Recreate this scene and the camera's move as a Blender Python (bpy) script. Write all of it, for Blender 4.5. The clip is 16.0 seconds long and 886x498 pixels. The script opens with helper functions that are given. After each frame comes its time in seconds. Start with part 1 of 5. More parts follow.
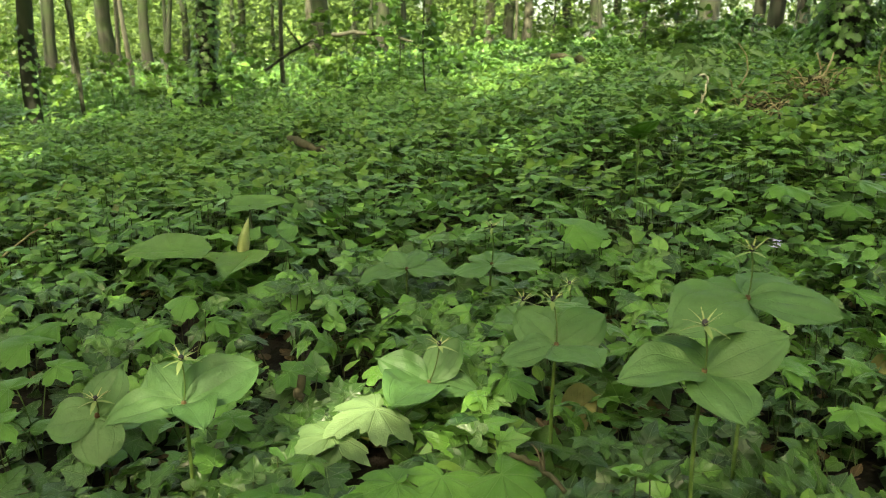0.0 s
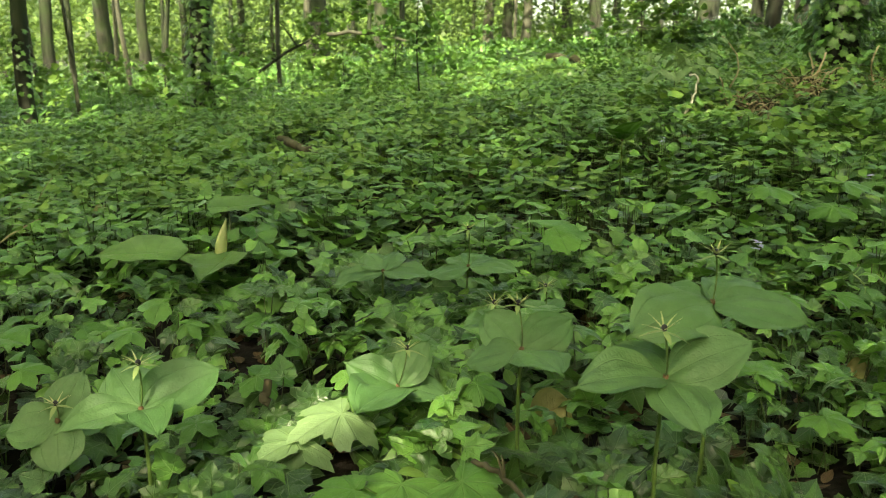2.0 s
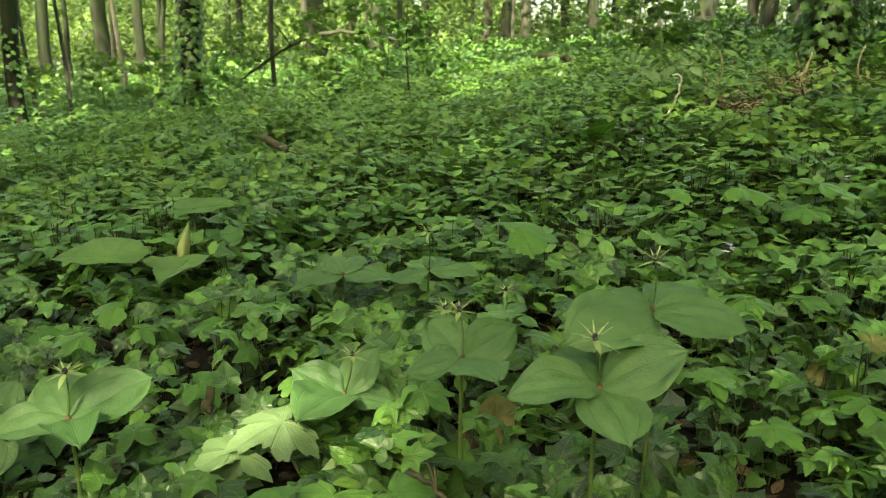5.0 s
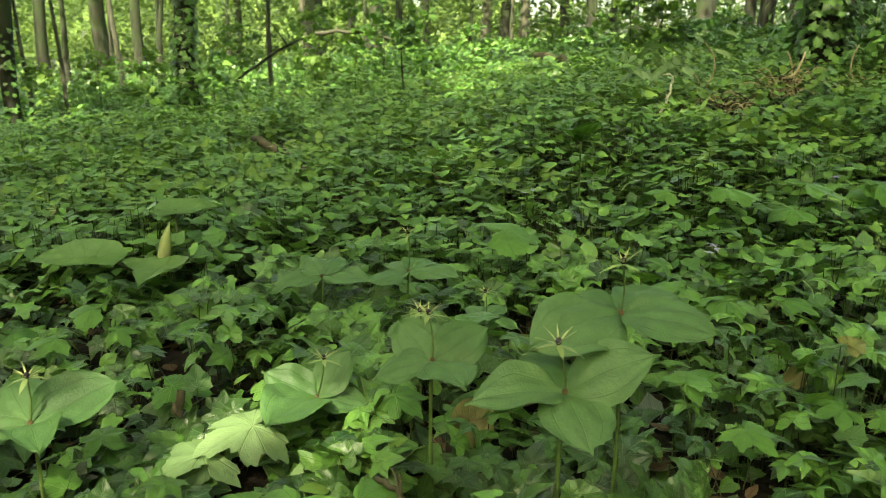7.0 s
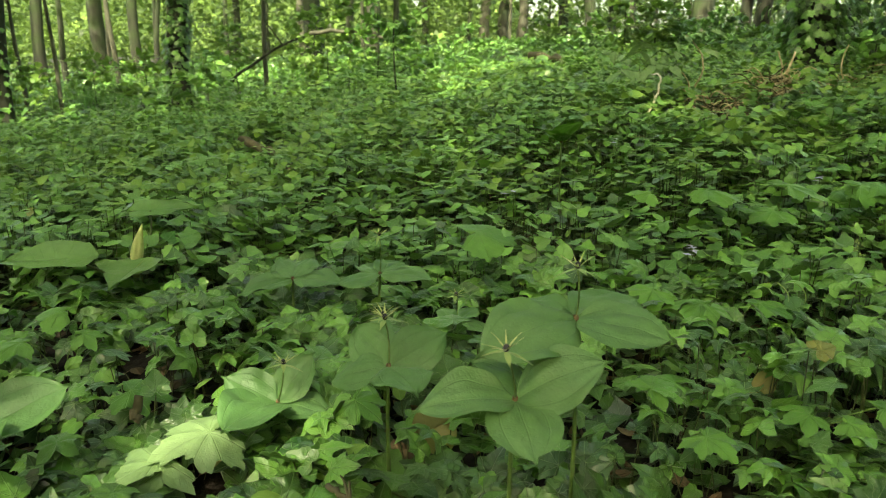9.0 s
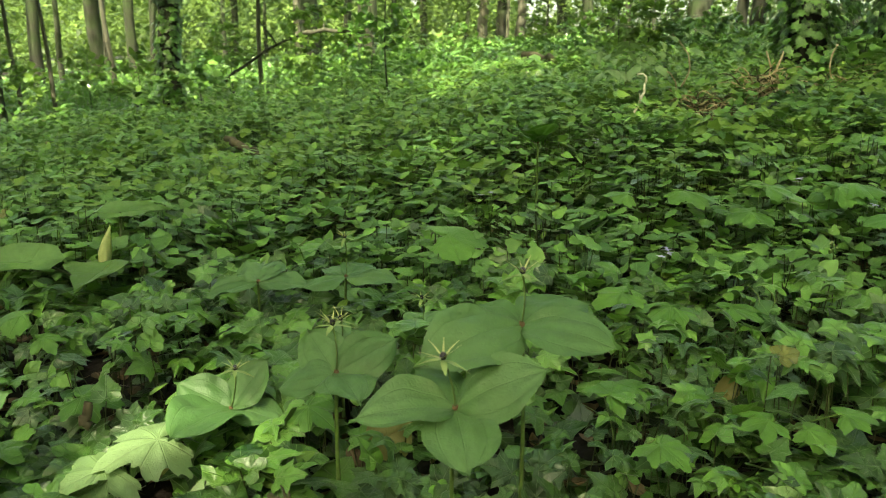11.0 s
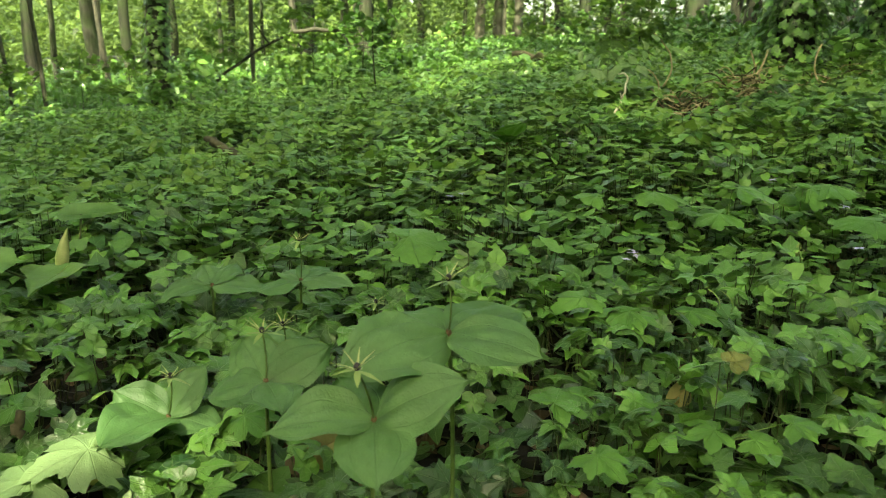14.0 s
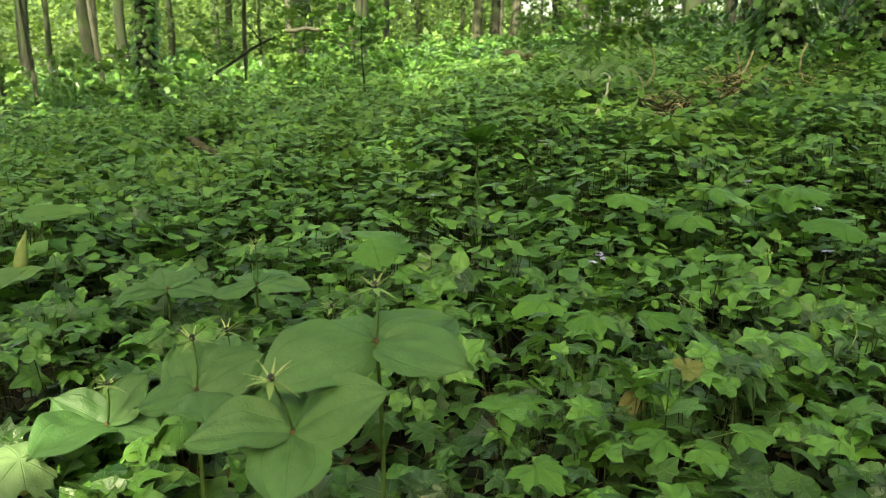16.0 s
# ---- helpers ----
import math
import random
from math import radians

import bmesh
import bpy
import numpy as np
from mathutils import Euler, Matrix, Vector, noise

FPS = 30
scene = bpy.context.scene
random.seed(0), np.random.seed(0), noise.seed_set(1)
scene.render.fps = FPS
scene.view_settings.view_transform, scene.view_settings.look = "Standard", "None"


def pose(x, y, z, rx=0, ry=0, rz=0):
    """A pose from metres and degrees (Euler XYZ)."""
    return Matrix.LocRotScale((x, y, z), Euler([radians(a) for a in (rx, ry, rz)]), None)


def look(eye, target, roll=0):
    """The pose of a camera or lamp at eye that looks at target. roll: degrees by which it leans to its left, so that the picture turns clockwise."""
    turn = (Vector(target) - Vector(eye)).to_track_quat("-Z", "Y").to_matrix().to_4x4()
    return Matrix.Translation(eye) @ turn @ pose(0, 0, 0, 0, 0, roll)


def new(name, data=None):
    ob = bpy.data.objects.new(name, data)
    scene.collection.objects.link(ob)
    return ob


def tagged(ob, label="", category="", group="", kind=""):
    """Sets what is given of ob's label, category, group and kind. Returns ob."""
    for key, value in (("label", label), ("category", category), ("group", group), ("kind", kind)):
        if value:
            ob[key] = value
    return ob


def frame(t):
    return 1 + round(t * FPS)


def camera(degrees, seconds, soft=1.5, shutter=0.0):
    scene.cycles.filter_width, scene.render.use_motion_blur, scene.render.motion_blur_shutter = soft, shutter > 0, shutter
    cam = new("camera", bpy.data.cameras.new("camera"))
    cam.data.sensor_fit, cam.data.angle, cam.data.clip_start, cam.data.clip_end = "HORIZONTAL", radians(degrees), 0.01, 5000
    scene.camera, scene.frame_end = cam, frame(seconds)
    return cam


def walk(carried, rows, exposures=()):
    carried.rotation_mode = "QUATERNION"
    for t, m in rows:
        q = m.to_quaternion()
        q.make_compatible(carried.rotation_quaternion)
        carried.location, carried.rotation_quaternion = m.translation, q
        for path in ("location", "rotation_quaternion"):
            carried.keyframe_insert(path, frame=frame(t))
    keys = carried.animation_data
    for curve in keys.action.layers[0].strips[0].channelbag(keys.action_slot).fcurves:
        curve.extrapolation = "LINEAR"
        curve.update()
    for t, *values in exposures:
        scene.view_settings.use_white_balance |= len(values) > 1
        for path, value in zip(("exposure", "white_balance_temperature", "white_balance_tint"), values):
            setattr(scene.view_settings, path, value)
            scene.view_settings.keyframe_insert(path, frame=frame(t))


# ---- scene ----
cam = camera(58.0, 16.0, soft=1.0)
cam.data.dof.use_dof = True
cam.data.dof.focus_distance = 1.55
cam.data.dof.aperture_fstop = 9.0
PATH = [
    (0.0, 0.0000, 0.0000, 0.5000, -0.000, -13.559),
    (0.5, 0.0095, 0.0031, 0.5002, 0.007, -13.564),
    (1.0, 0.0212, 0.0070, 0.5004, 0.012, -13.570),
    (1.5, 0.0361, 0.0118, 0.5006, 0.017, -13.576),
    (2.0, 0.0542, 0.0177, 0.5009, 0.022, -13.582),
    (2.5, 0.0721, 0.0236, 0.5012, 0.025, -13.588),
    (3.0, 0.0874, 0.0286, 0.5015, 0.028, -13.594),
    (3.5, 0.1003, 0.0328, 0.5017, 0.030, -13.601),
    (4.0, 0.1130, 0.0370, 0.5019, 0.032, -13.608),
    (6.5, 0.1789, 0.0585, 0.5031, 0.028, -13.645),
    (7.0, 0.1860, 0.0608, 0.5032, 0.025, -13.653),
    (7.5, 0.1959, 0.0641, 0.5034, 0.022, -13.661),
    (8.0, 0.2105, 0.0689, 0.5036, 0.017, -13.669),
    (8.5, 0.2273, 0.0744, 0.5039, 0.012, -13.678),
    (9.0, 0.2467, 0.0807, 0.5042, 0.007, -13.687),
    (11.5, 0.3317, 0.1085, 0.5057, -0.033, -13.734),
    (12.0, 0.3472, 0.1136, 0.5060, -0.043, -13.744),
    (12.5, 0.3665, 0.1199, 0.5063, -0.054, -13.754),
    (13.0, 0.3844, 0.1258, 0.5066, -0.066, -13.764),
    (13.5, 0.3941, 0.1289, 0.5068, -0.078, -13.775),
    (14.0, 0.4060, 0.1328, 0.5070, -0.091, -13.785),
    (14.5, 0.4246, 0.1389, 0.5073, -0.105, -13.796),
    (15.0, 0.4475, 0.1464, 0.5077, -0.120, -13.807),
    (15.5, 0.4688, 0.1534, 0.5081, -0.135, -13.819),
    (16.0, 0.4900, 0.1603, 0.5084, -0.151, -13.830),
]
walk(cam, [(t, pose(x, y, z, 90 + pitch, 0, yaw)) for t, x, y, z, yaw, pitch in PATH],
     exposures=[(0, 3.11, 9050, -5), (8, 3.08, 9050, -7), (16, 3.10, 9050, -10)])

# ---- light ----
SUN_WAY = Vector((-0.28, -0.75, 1.0)).normalized()
world = bpy.data.worlds.new("sky")
scene.world = world
world.use_nodes = True
wn = world.node_tree.nodes
sky = wn.new("ShaderNodeTexSky")
sky.sky_type = 'NISHITA'
sky.sun_disc = False
sky.air_density, sky.dust_density, sky.ozone_density = 0.8, 5.0, 0.3
sky.sun_elevation = math.asin(SUN_WAY.z)
sky.sun_rotation = radians(200)
world.node_tree.links.new(sky.outputs[0], wn["Background"].inputs[0])
wn["Background"].inputs[1].default_value = 0.15
sun_data = bpy.data.lights.new("sun", 'SUN')
sun_data.energy = 2.3
sun_data.angle = radians(0.6)
sun_data.color = (1.0, 0.93, 0.93)
sun = new("sun", sun_data)
sun.matrix_world = look(SUN_WAY * 40, (0, 0, 0))


# ---- materials ----
def mat(name):
    m = bpy.data.materials.new(name)
    m.use_nodes = True
    m.node_tree.nodes.clear()
    return m, m.node_tree.nodes, m.node_tree.links


def maths(n, l, op, a, b=None, c=None):
    q = n.new("ShaderNodeMath")
    q.operation = op
    for i, v in enumerate((a, b, c)):
        if v is None:
            continue
        if isinstance(v, (int, float)):
            q.inputs[i].default_value = v
        else:
            l.new(v, q.inputs[i])
    return q.outputs[0]


def mixc(n, l, f, a, b, how='MIX'):
    q = n.new("ShaderNodeMix")
    q.data_type = 'RGBA'
    q.blend_type = how
    for i, v in ((0, f), (6, a), (7, b)):
        if isinstance(v, (int, float)):
            q.inputs[i].default_value = v
        elif isinstance(v, tuple):
            q.inputs[i].default_value = (*v, 1)
        else:
            l.new(v, q.inputs[i])
    return q.outputs[2]


def leaf_mat(name, dark, light, veins="", vein_col=None, rough=0.45, thin=0.35, joined=True, odd=None, glow=None, blotch=0.25, pass_on=0.12, shine=0.28):
    """A leaf: two greens mixed leaf by leaf, mottling, veins drawn along the blade, and light passing through."""
    m, n, l = mat(name)
    out = n.new("ShaderNodeOutputMaterial")
    p = n.new("ShaderNodeBsdfPrincipled")
    tr = n.new("ShaderNodeBsdfTranslucent")
    ms = n.new("ShaderNodeMixShader")
    if joined:
        rnd = n.new("ShaderNodeNewGeometry").outputs["Random Per Island"]
    else:
        rnd = n.new("ShaderNodeObjectInfo").outputs["Random"]
    col = mixc(n, l, rnd, dark, light)
    if odd:
        pick = maths(n, l, 'GREATER_THAN', maths(n, l, 'FRACT', maths(n, l, 'MULTIPLY', rnd, 37.7)), 0.997)
        col = mixc(n, l, pick, col, odd)
    tex = n.new("ShaderNodeTexNoise")
    tex.inputs["Scale"].default_value = 55
    tex.inputs["Detail"].default_value = 3
    geo = n.new("ShaderNodeTexCoord")
    l.new(geo.outputs["Object"], tex.inputs["Vector"])
    shade = maths(n, l, 'MULTIPLY_ADD', tex.outputs[0], 2 * blotch, 1 - blotch)
    hsv = n.new("ShaderNodeHueSaturation")
    l.new(shade, hsv.inputs["Value"])
    l.new(col, hsv.inputs["Color"])
    col = hsv.outputs[0]
    height = tex.outputs[0]
    if veins:
        uv = n.new("ShaderNodeUVMap")
        sep = n.new("ShaderNodeSeparateXYZ")
        l.new(uv.outputs[0], sep.inputs[0])
        u, v = sep.outputs[0], sep.outputs[1]
        if veins == "radial":
            ang = maths(n, l, 'ARCTAN2', u, v)
            r = maths(n, l, 'SQRT', maths(n, l, 'ADD', maths(n, l, 'MULTIPLY', u, u), maths(n, l, 'MULTIPLY', v, v)))
            d = maths(n, l, 'MULTIPLY', maths(n, l, 'PINGPONG', ang, 0.36), r)
            d2 = maths(n, l, 'PINGPONG', maths(n, l, 'MULTIPLY_ADD', maths(n, l, 'PINGPONG', ang, 0.36), -0.9, r), 0.09)
            wide, fine = 0.015, 0.009
        elif veins == "arched":
            d = maths(n, l, 'PINGPONG', u, 0.31)
            d2 = maths(n, l, 'PINGPONG', maths(n, l, 'MULTIPLY_ADD', maths(n, l, 'PINGPONG', u, 0.31), -0.35, v), 0.06)
            wide, fine = 0.035, 0.02
        else:
            d = maths(n, l, 'MULTIPLY', maths(n, l, 'ABSOLUTE', u), 0.6)
            d2 = maths(n, l, 'PINGPONG', maths(n, l, 'MULTIPLY_ADD', maths(n, l, 'ABSOLUTE', u), -0.16, v), 0.07)
            wide, fine = 0.04, 0.012
        a = n.new("ShaderNodeMapRange")
        a.interpolation_type = 'SMOOTHSTEP'
        l.new(d, a.inputs[0])
        a.inputs[1].default_value, a.inputs[2].default_value, a.inputs[3].default_value, a.inputs[4].default_value = 0, wide, 1, 0
        b = n.new("ShaderNodeMapRange")
        b.interpolation_type = 'SMOOTHSTEP'
        l.new(d2, b.inputs[0])
        b.inputs[1].default_value, b.inputs[2].default_value, b.inputs[3].default_value, b.inputs[4].default_value = 0, fine, 0.12 if veins == "arched" else 0.3, 0
        vein = maths(n, l, 'MAXIMUM', a.outputs[0], b.outputs[0])
        paler = maths(n, l, 'MULTIPLY_ADD', rnd, -0.5, 0.6) if veins == "radial" else (0.10 if veins == "arched" else 0.4)
        col = mixc(n, l, maths(n, l, 'MULTIPLY', vein, paler), col, vein_col or light)
        height = maths(n, l, 'MULTIPLY_ADD', vein, -0.28 if veins == "arched" else -0.6, tex.outputs[0])
    if veins:
        fine_tex = n.new("ShaderNodeTexNoise")
        fine_tex.inputs["Scale"].default_value = 340
        fine_tex.inputs["Detail"].default_value = 2
        l.new(geo.outputs["Object"], fine_tex.inputs["Vector"])
        height = maths(n, l, 'MULTIPLY_ADD', fine_tex.outputs[0], 0.1 if veins == "arched" else 0.25, height)
        net = n.new("ShaderNodeTexVoronoi")
        net.feature = 'DISTANCE_TO_EDGE'
        net.inputs["Scale"].default_value = 150
        l.new(geo.outputs["Object"], net.inputs["Vector"])
        cell = maths(n, l, 'MINIMUM', net.outputs["Distance"], 0.25)
        height = maths(n, l, 'MULTIPLY_ADD', cell, 0.35, height)
    bump = n.new("ShaderNodeBump")
    bump.inputs["Strength"].default_value = 0.7
    bump.inputs["Distance"].default_value = 0.003
    l.new(height, bump.inputs["Height"])
    l.new(bump.outputs[0], p.inputs["Normal"])
    l.new(col, p.inputs["Base Color"])
    p.inputs["Roughness"].default_value = rough
    p.inputs["Specular IOR Level"].default_value = shine
    through_col = mixc(n, l, pass_on, col, glow or (0.30, 0.50, 0.05))
    l.new(through_col, tr.inputs[0])
    ms.inputs[0].default_value = thin
    l.new(p.outputs[0], ms.inputs[1])
    l.new(tr.outputs[0], ms.inputs[2])
    l.new(ms.outputs[0], out.inputs[0])
    return m


def solid_mat(name, dark, light, scale=20.0, rough=0.85, bump_d=0.004, stretch=(1, 1, 1), moss=None, patches=3.0):
    """Bark, soil, wood: two-scale noise between two colours, with relief."""
    m, n, l = mat(name)
    out = n.new("ShaderNodeOutputMaterial")
    p = n.new("ShaderNodeBsdfPrincipled")
    tc = n.new("ShaderNodeTexCoord")
    mp = n.new("ShaderNodeMapping")
    mp.inputs["Scale"].default_value = stretch
    l.new(tc.outputs["Object"], mp.inputs[0])
    a = n.new("ShaderNodeTexNoise")
    a.inputs["Scale"].default_value, a.inputs["Detail"].default_value = scale, 6
    l.new(mp.outputs[0], a.inputs["Vector"])
    b = n.new("ShaderNodeTexNoise")
    b.inputs["Scale"].default_value, b.inputs["Detail"].default_value = patches, 3
    l.new(tc.outputs["Object"], b.inputs["Vector"])
    r = n.new("ShaderNodeMapRange")
    r.inputs[1].default_value, r.inputs[2].default_value = 0.3, 0.7
    l.new(a.outputs[0], r.inputs[0])
    col = mixc(n, l, r.outputs[0], dark, light)
    r2 = n.new("ShaderNodeMapRange")
    r2.inputs[1].default_value, r2.inputs[2].default_value = 0.45, 0.65
    l.new(b.outputs[0], r2.inputs[0])
    if moss:
        col = mixc(n, l, maths(n, l, 'MULTIPLY', r2.outputs[0], 0.8), col, moss)
    else:
        col = mixc(n, l, maths(n, l, 'MULTIPLY', r2.outputs[0], 0.4), col, dark)
    bump = n.new("ShaderNodeBump")
    bump.inputs["Strength"].default_value = 0.7
    bump.inputs["Distance"].default_value = bump_d
    l.new(a.outputs[0], bump.inputs["Height"])
    l.new(bump.outputs[0], p.inputs["Normal"])
    l.new(col, p.inputs["Base Color"])
    p.inputs["Roughness"].default_value = rough
    p.inputs["Specular IOR Level"].default_value = 0.2
    l.new(p.outputs[0], out.inputs[0])
    return m


IVY_JOINED = leaf_mat("ivy_leaves", (0.011, 0.046, 0.009), (0.110, 0.258, 0.043), "radial", (0.20, 0.30, 0.12), 0.30, 0.16, True, (0.14, 0.15, 0.035), shine=0.54, blotch=0.32)
IVY_LEAF = leaf_mat("ivy_leaf", (0.012, 0.050, 0.010), (0.108, 0.250, 0.042), "radial", (0.20, 0.30, 0.12), 0.30, 0.16, False, shine=0.54, blotch=0.32)
HEART_JOINED = leaf_mat("round_leaves", (0.032, 0.102, 0.019), (0.138, 0.292, 0.056), "radial", (0.14, 0.28, 0.08), 0.42, 0.2, True, shine=0.4, blotch=0.32)
FRESH_JOINED = leaf_mat("fresh_leaves", (0.085, 0.175, 0.030), (0.155, 0.268, 0.055), "radial", (0.2, 0.36, 0.1), 0.45, 0.28, True)
# Old ivy colour, taken darker so shade is painted into the leaves.
OLD_SHADED_IVY = leaf_mat("old_ivy", (0.010, 0.034, 0.007), (0.050, 0.122, 0.022), "radial", (0.19, 0.27, 0.14), 0.30, 0.1, True, shine=0.45)
PARIS = leaf_mat("herb_paris_leaf", (0.056, 0.138, 0.036), (0.086, 0.180, 0.054), "arched", (0.022, 0.078, 0.012), 0.54, 0.26, False, blotch=0.2, shine=0.5, glow=(0.18, 0.42, 0.07))
PARIS_DARK = leaf_mat("dark_herb_leaf", (0.028, 0.105, 0.014), (0.040, 0.130, 0.020), "arched", (0.04, 0.10, 0.02), 0.42, 0.35, False)
# Paler copy of the lobed green, sunlight put into its colour.
LOBED_LIT = leaf_mat("lit_lobed_leaf", (0.105, 0.190, 0.066), (0.14, 0.230, 0.092), "radial", (0.20, 0.30, 0.14), 0.5, 0.3, False, shine=0.45)
LOBED_GREEN = leaf_mat("green_lobed_leaf", (0.062, 0.165, 0.028), (0.105, 0.235, 0.046), "radial", (0.15, 0.27, 0.08), 0.42, 0.3, False)
ARUM = leaf_mat("arum_leaf", (0.10, 0.20, 0.055), (0.15, 0.265, 0.085), "feather", (0.07, 0.18, 0.04), 0.35, 0.35, False)
SPATHE = leaf_mat("spathe", (0.36, 0.42, 0.15), (0.42, 0.48, 0.20), "arched", (0.25, 0.36, 0.10), 0.45, 0.4, False)
TREE_LEAVES = leaf_mat("tree_leaves", (0.06, 0.15, 0.015), (0.12, 0.24, 0.03), "", None, 0.5, 0.45, True, None, (0.38, 0.55, 0.06), pass_on=0.35)
FAR_LEAVES = leaf_mat("far_leaves", (0.010, 0.030, 0.006), (0.066, 0.115, 0.026), "", None, 0.55, 0.32, True, None, (0.22, 0.36, 0.07), pass_on=0.3)
DEAD_JOINED = leaf_mat("dead_leaves", (0.03, 0.020, 0.010), (0.15, 0.105, 0.055), "feather", (0.12, 0.07, 0.04), 0.75, 0.1, True, None, (0.3, 0.15, 0.05))
DEAD_LEAF = leaf_mat("dead_leaf", (0.17, 0.165, 0.06), (0.25, 0.235, 0.10), "feather", (0.2, 0.12, 0.05), 0.7, 0.25, False, None, (0.5, 0.3, 0.06))
STALK = solid_mat("green_stalk", (0.05, 0.095, 0.022), (0.095, 0.155, 0.04), 80, 0.5, 0.0005)
STALK_DARK = solid_mat("dark_stalk", (0.024, 0.032, 0.011), (0.065, 0.085, 0.026), 80, 0.6, 0.0005)
# Soil taken darker than humus: shade between the leaves is in its colour.
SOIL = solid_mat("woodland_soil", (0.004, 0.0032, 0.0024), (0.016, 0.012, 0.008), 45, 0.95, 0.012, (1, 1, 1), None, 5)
BARK = solid_mat("grey_bark", (0.010, 0.012, 0.008), (0.034, 0.037, 0.025), 14, 0.9, 0.02, (1, 1, 0.18), (0.022, 0.040, 0.012), 1.6)
BARK_PALE = solid_mat("pale_bark", (0.036, 0.038, 0.026), (0.095, 0.098, 0.068), 18, 0.85, 0.01, (1, 1, 0.3), None, 2.5)
DEADWOOD = solid_mat("dead_wood", (0.030, 0.028, 0.016), (0.105, 0.095, 0.055), 30, 0.9, 0.004, (1, 1, 1), None, 6)
STRAW = solid_mat("dry_stem", (0.24, 0.19, 0.11), (0.48, 0.41, 0.27), 40, 0.8, 0.002, (1, 1, 1), None, 8)
WHITE_WOOD = solid_mat("bleached_wood", (0.50, 0.46, 0.35), (0.74, 0.70, 0.56), 40, 0.8, 0.002, (1, 1, 1), None, 8)
YELLOW = solid_mat("yellow_green", (0.15, 0.23, 0.07), (0.24, 0.32, 0.12), 60, 0.5, 0.0005)
BERRY = solid_mat("dark_berry", (0.02, 0.018, 0.025), (0.05, 0.045, 0.05), 60, 0.35, 0.0005)
CENTRE = solid_mat("reddish_node", (0.07, 0.045, 0.02), (0.12, 0.075, 0.03), 60, 0.6, 0.0005)
BACKDROP = solid_mat("hazy_foliage", (0.012, 0.030, 0.006), (0.075, 0.125, 0.028), 0.5, 0.9, 0.0, (1, 1, 0.7), (0.08, 0.14, 0.03), 0.16)
STAMEN = solid_mat("stamen", (0.30, 0.34, 0.13), (0.44, 0.47, 0.22), 60, 0.5, 0.0005)
VIOLET = solid_mat("violet_petal", (0.28, 0.26, 0.46), (0.45, 0.43, 0.66), 60, 0.6, 0.0005)


# ---- the lie of the land ----
def smooth(a, b, x):
    t = np.clip((np.asarray(x, float) - a) / (b - a), 0, 1)
    return t * t * (3 - 2 * t)


def ground_z(x, y):
    x, y = np.asarray(x, float), np.asarray(y, float)
    z = -0.14 + smooth(1.0, 4.2, y) * (0.16 + 0.24 * np.tanh(x / 2)) + 0.12 * np.tanh(x / 2) * smooth(5, 9, y)
    z = z + 0.018 * np.clip(y - 4, 0, 40) - 0.07 * np.clip(-x - 2.2, 0, 14) * smooth(2, 8, y)
    z = z + 0.012 * np.sin(5.1 * x + 1.3) * np.cos(4.3 * y) + 0.02 * np.sin(1.7 * x - 0.6) * np.sin(1.9 * y + 0.4)
    z = z - 0.03 * smooth(0.2, 0.6, -x) * (1 - smooth(1.5, 2.2, y))
    return z + 0.03 * np.clip(x - 3, 0, 10) * smooth(2, 8, y)


def gz(x, y):
    return float(ground_z(x, y))


# ---- mesh helpers ----
def mesh_from(name, verts, faces, uvs=None, smooth_on=True):
    """A mesh of triangles: verts (n, 3), faces (m, 3), one uv for each vertex."""
    verts, faces = np.asarray(verts, np.float32), np.asarray(faces, np.int32)
    me = bpy.data.meshes.new(name)
    me.vertices.add(len(verts))
    me.vertices.foreach_set("co", verts.ravel())
    me.loops.add(faces.size)
    me.loops.foreach_set("vertex_index", faces.ravel())
    me.polygons.add(len(faces))
    me.polygons.foreach_set("loop_start", np.arange(0, faces.size, 3, dtype=np.int32))
    me.polygons.foreach_set("use_smooth", np.full(len(faces), smooth_on))
    if uvs is not None:
        layer = me.uv_layers.new(name="UVMap")
        layer.data.foreach_set("uv", np.asarray(uvs, np.float32)[faces.ravel()].ravel())
    me.update(calc_edges=True)
    me.validate()
    return me


def part(name, geo, material, parent=None, label=""):
    me = geo if isinstance(geo, bpy.types.Mesh) else mesh_from(name, *geo)
    if not me.materials:
        me.materials.append(material)
    ob = new(name, me)
    if parent is not None:
        ob.parent = parent
    if label:
        ob["label"] = label
    return ob


def thing(name, at, label, category, group="", kind=""):
    ob = new(name)
    ob.location = at
    ob.empty_display_size = 0.05
    return tagged(ob, label, category, group, kind)


def merge(*geos):
    vs, fs, us, k = [], [], [], 0
    for g in geos:
        v, f, u = g
        vs.append(np.asarray(v, float)), fs.append(np.asarray(f, int) + k)
        us.append(np.zeros((len(v), 2)) if u is None else u)
        k += len(v)
    return np.vstack(vs), np.vstack(fs), np.vstack(us)


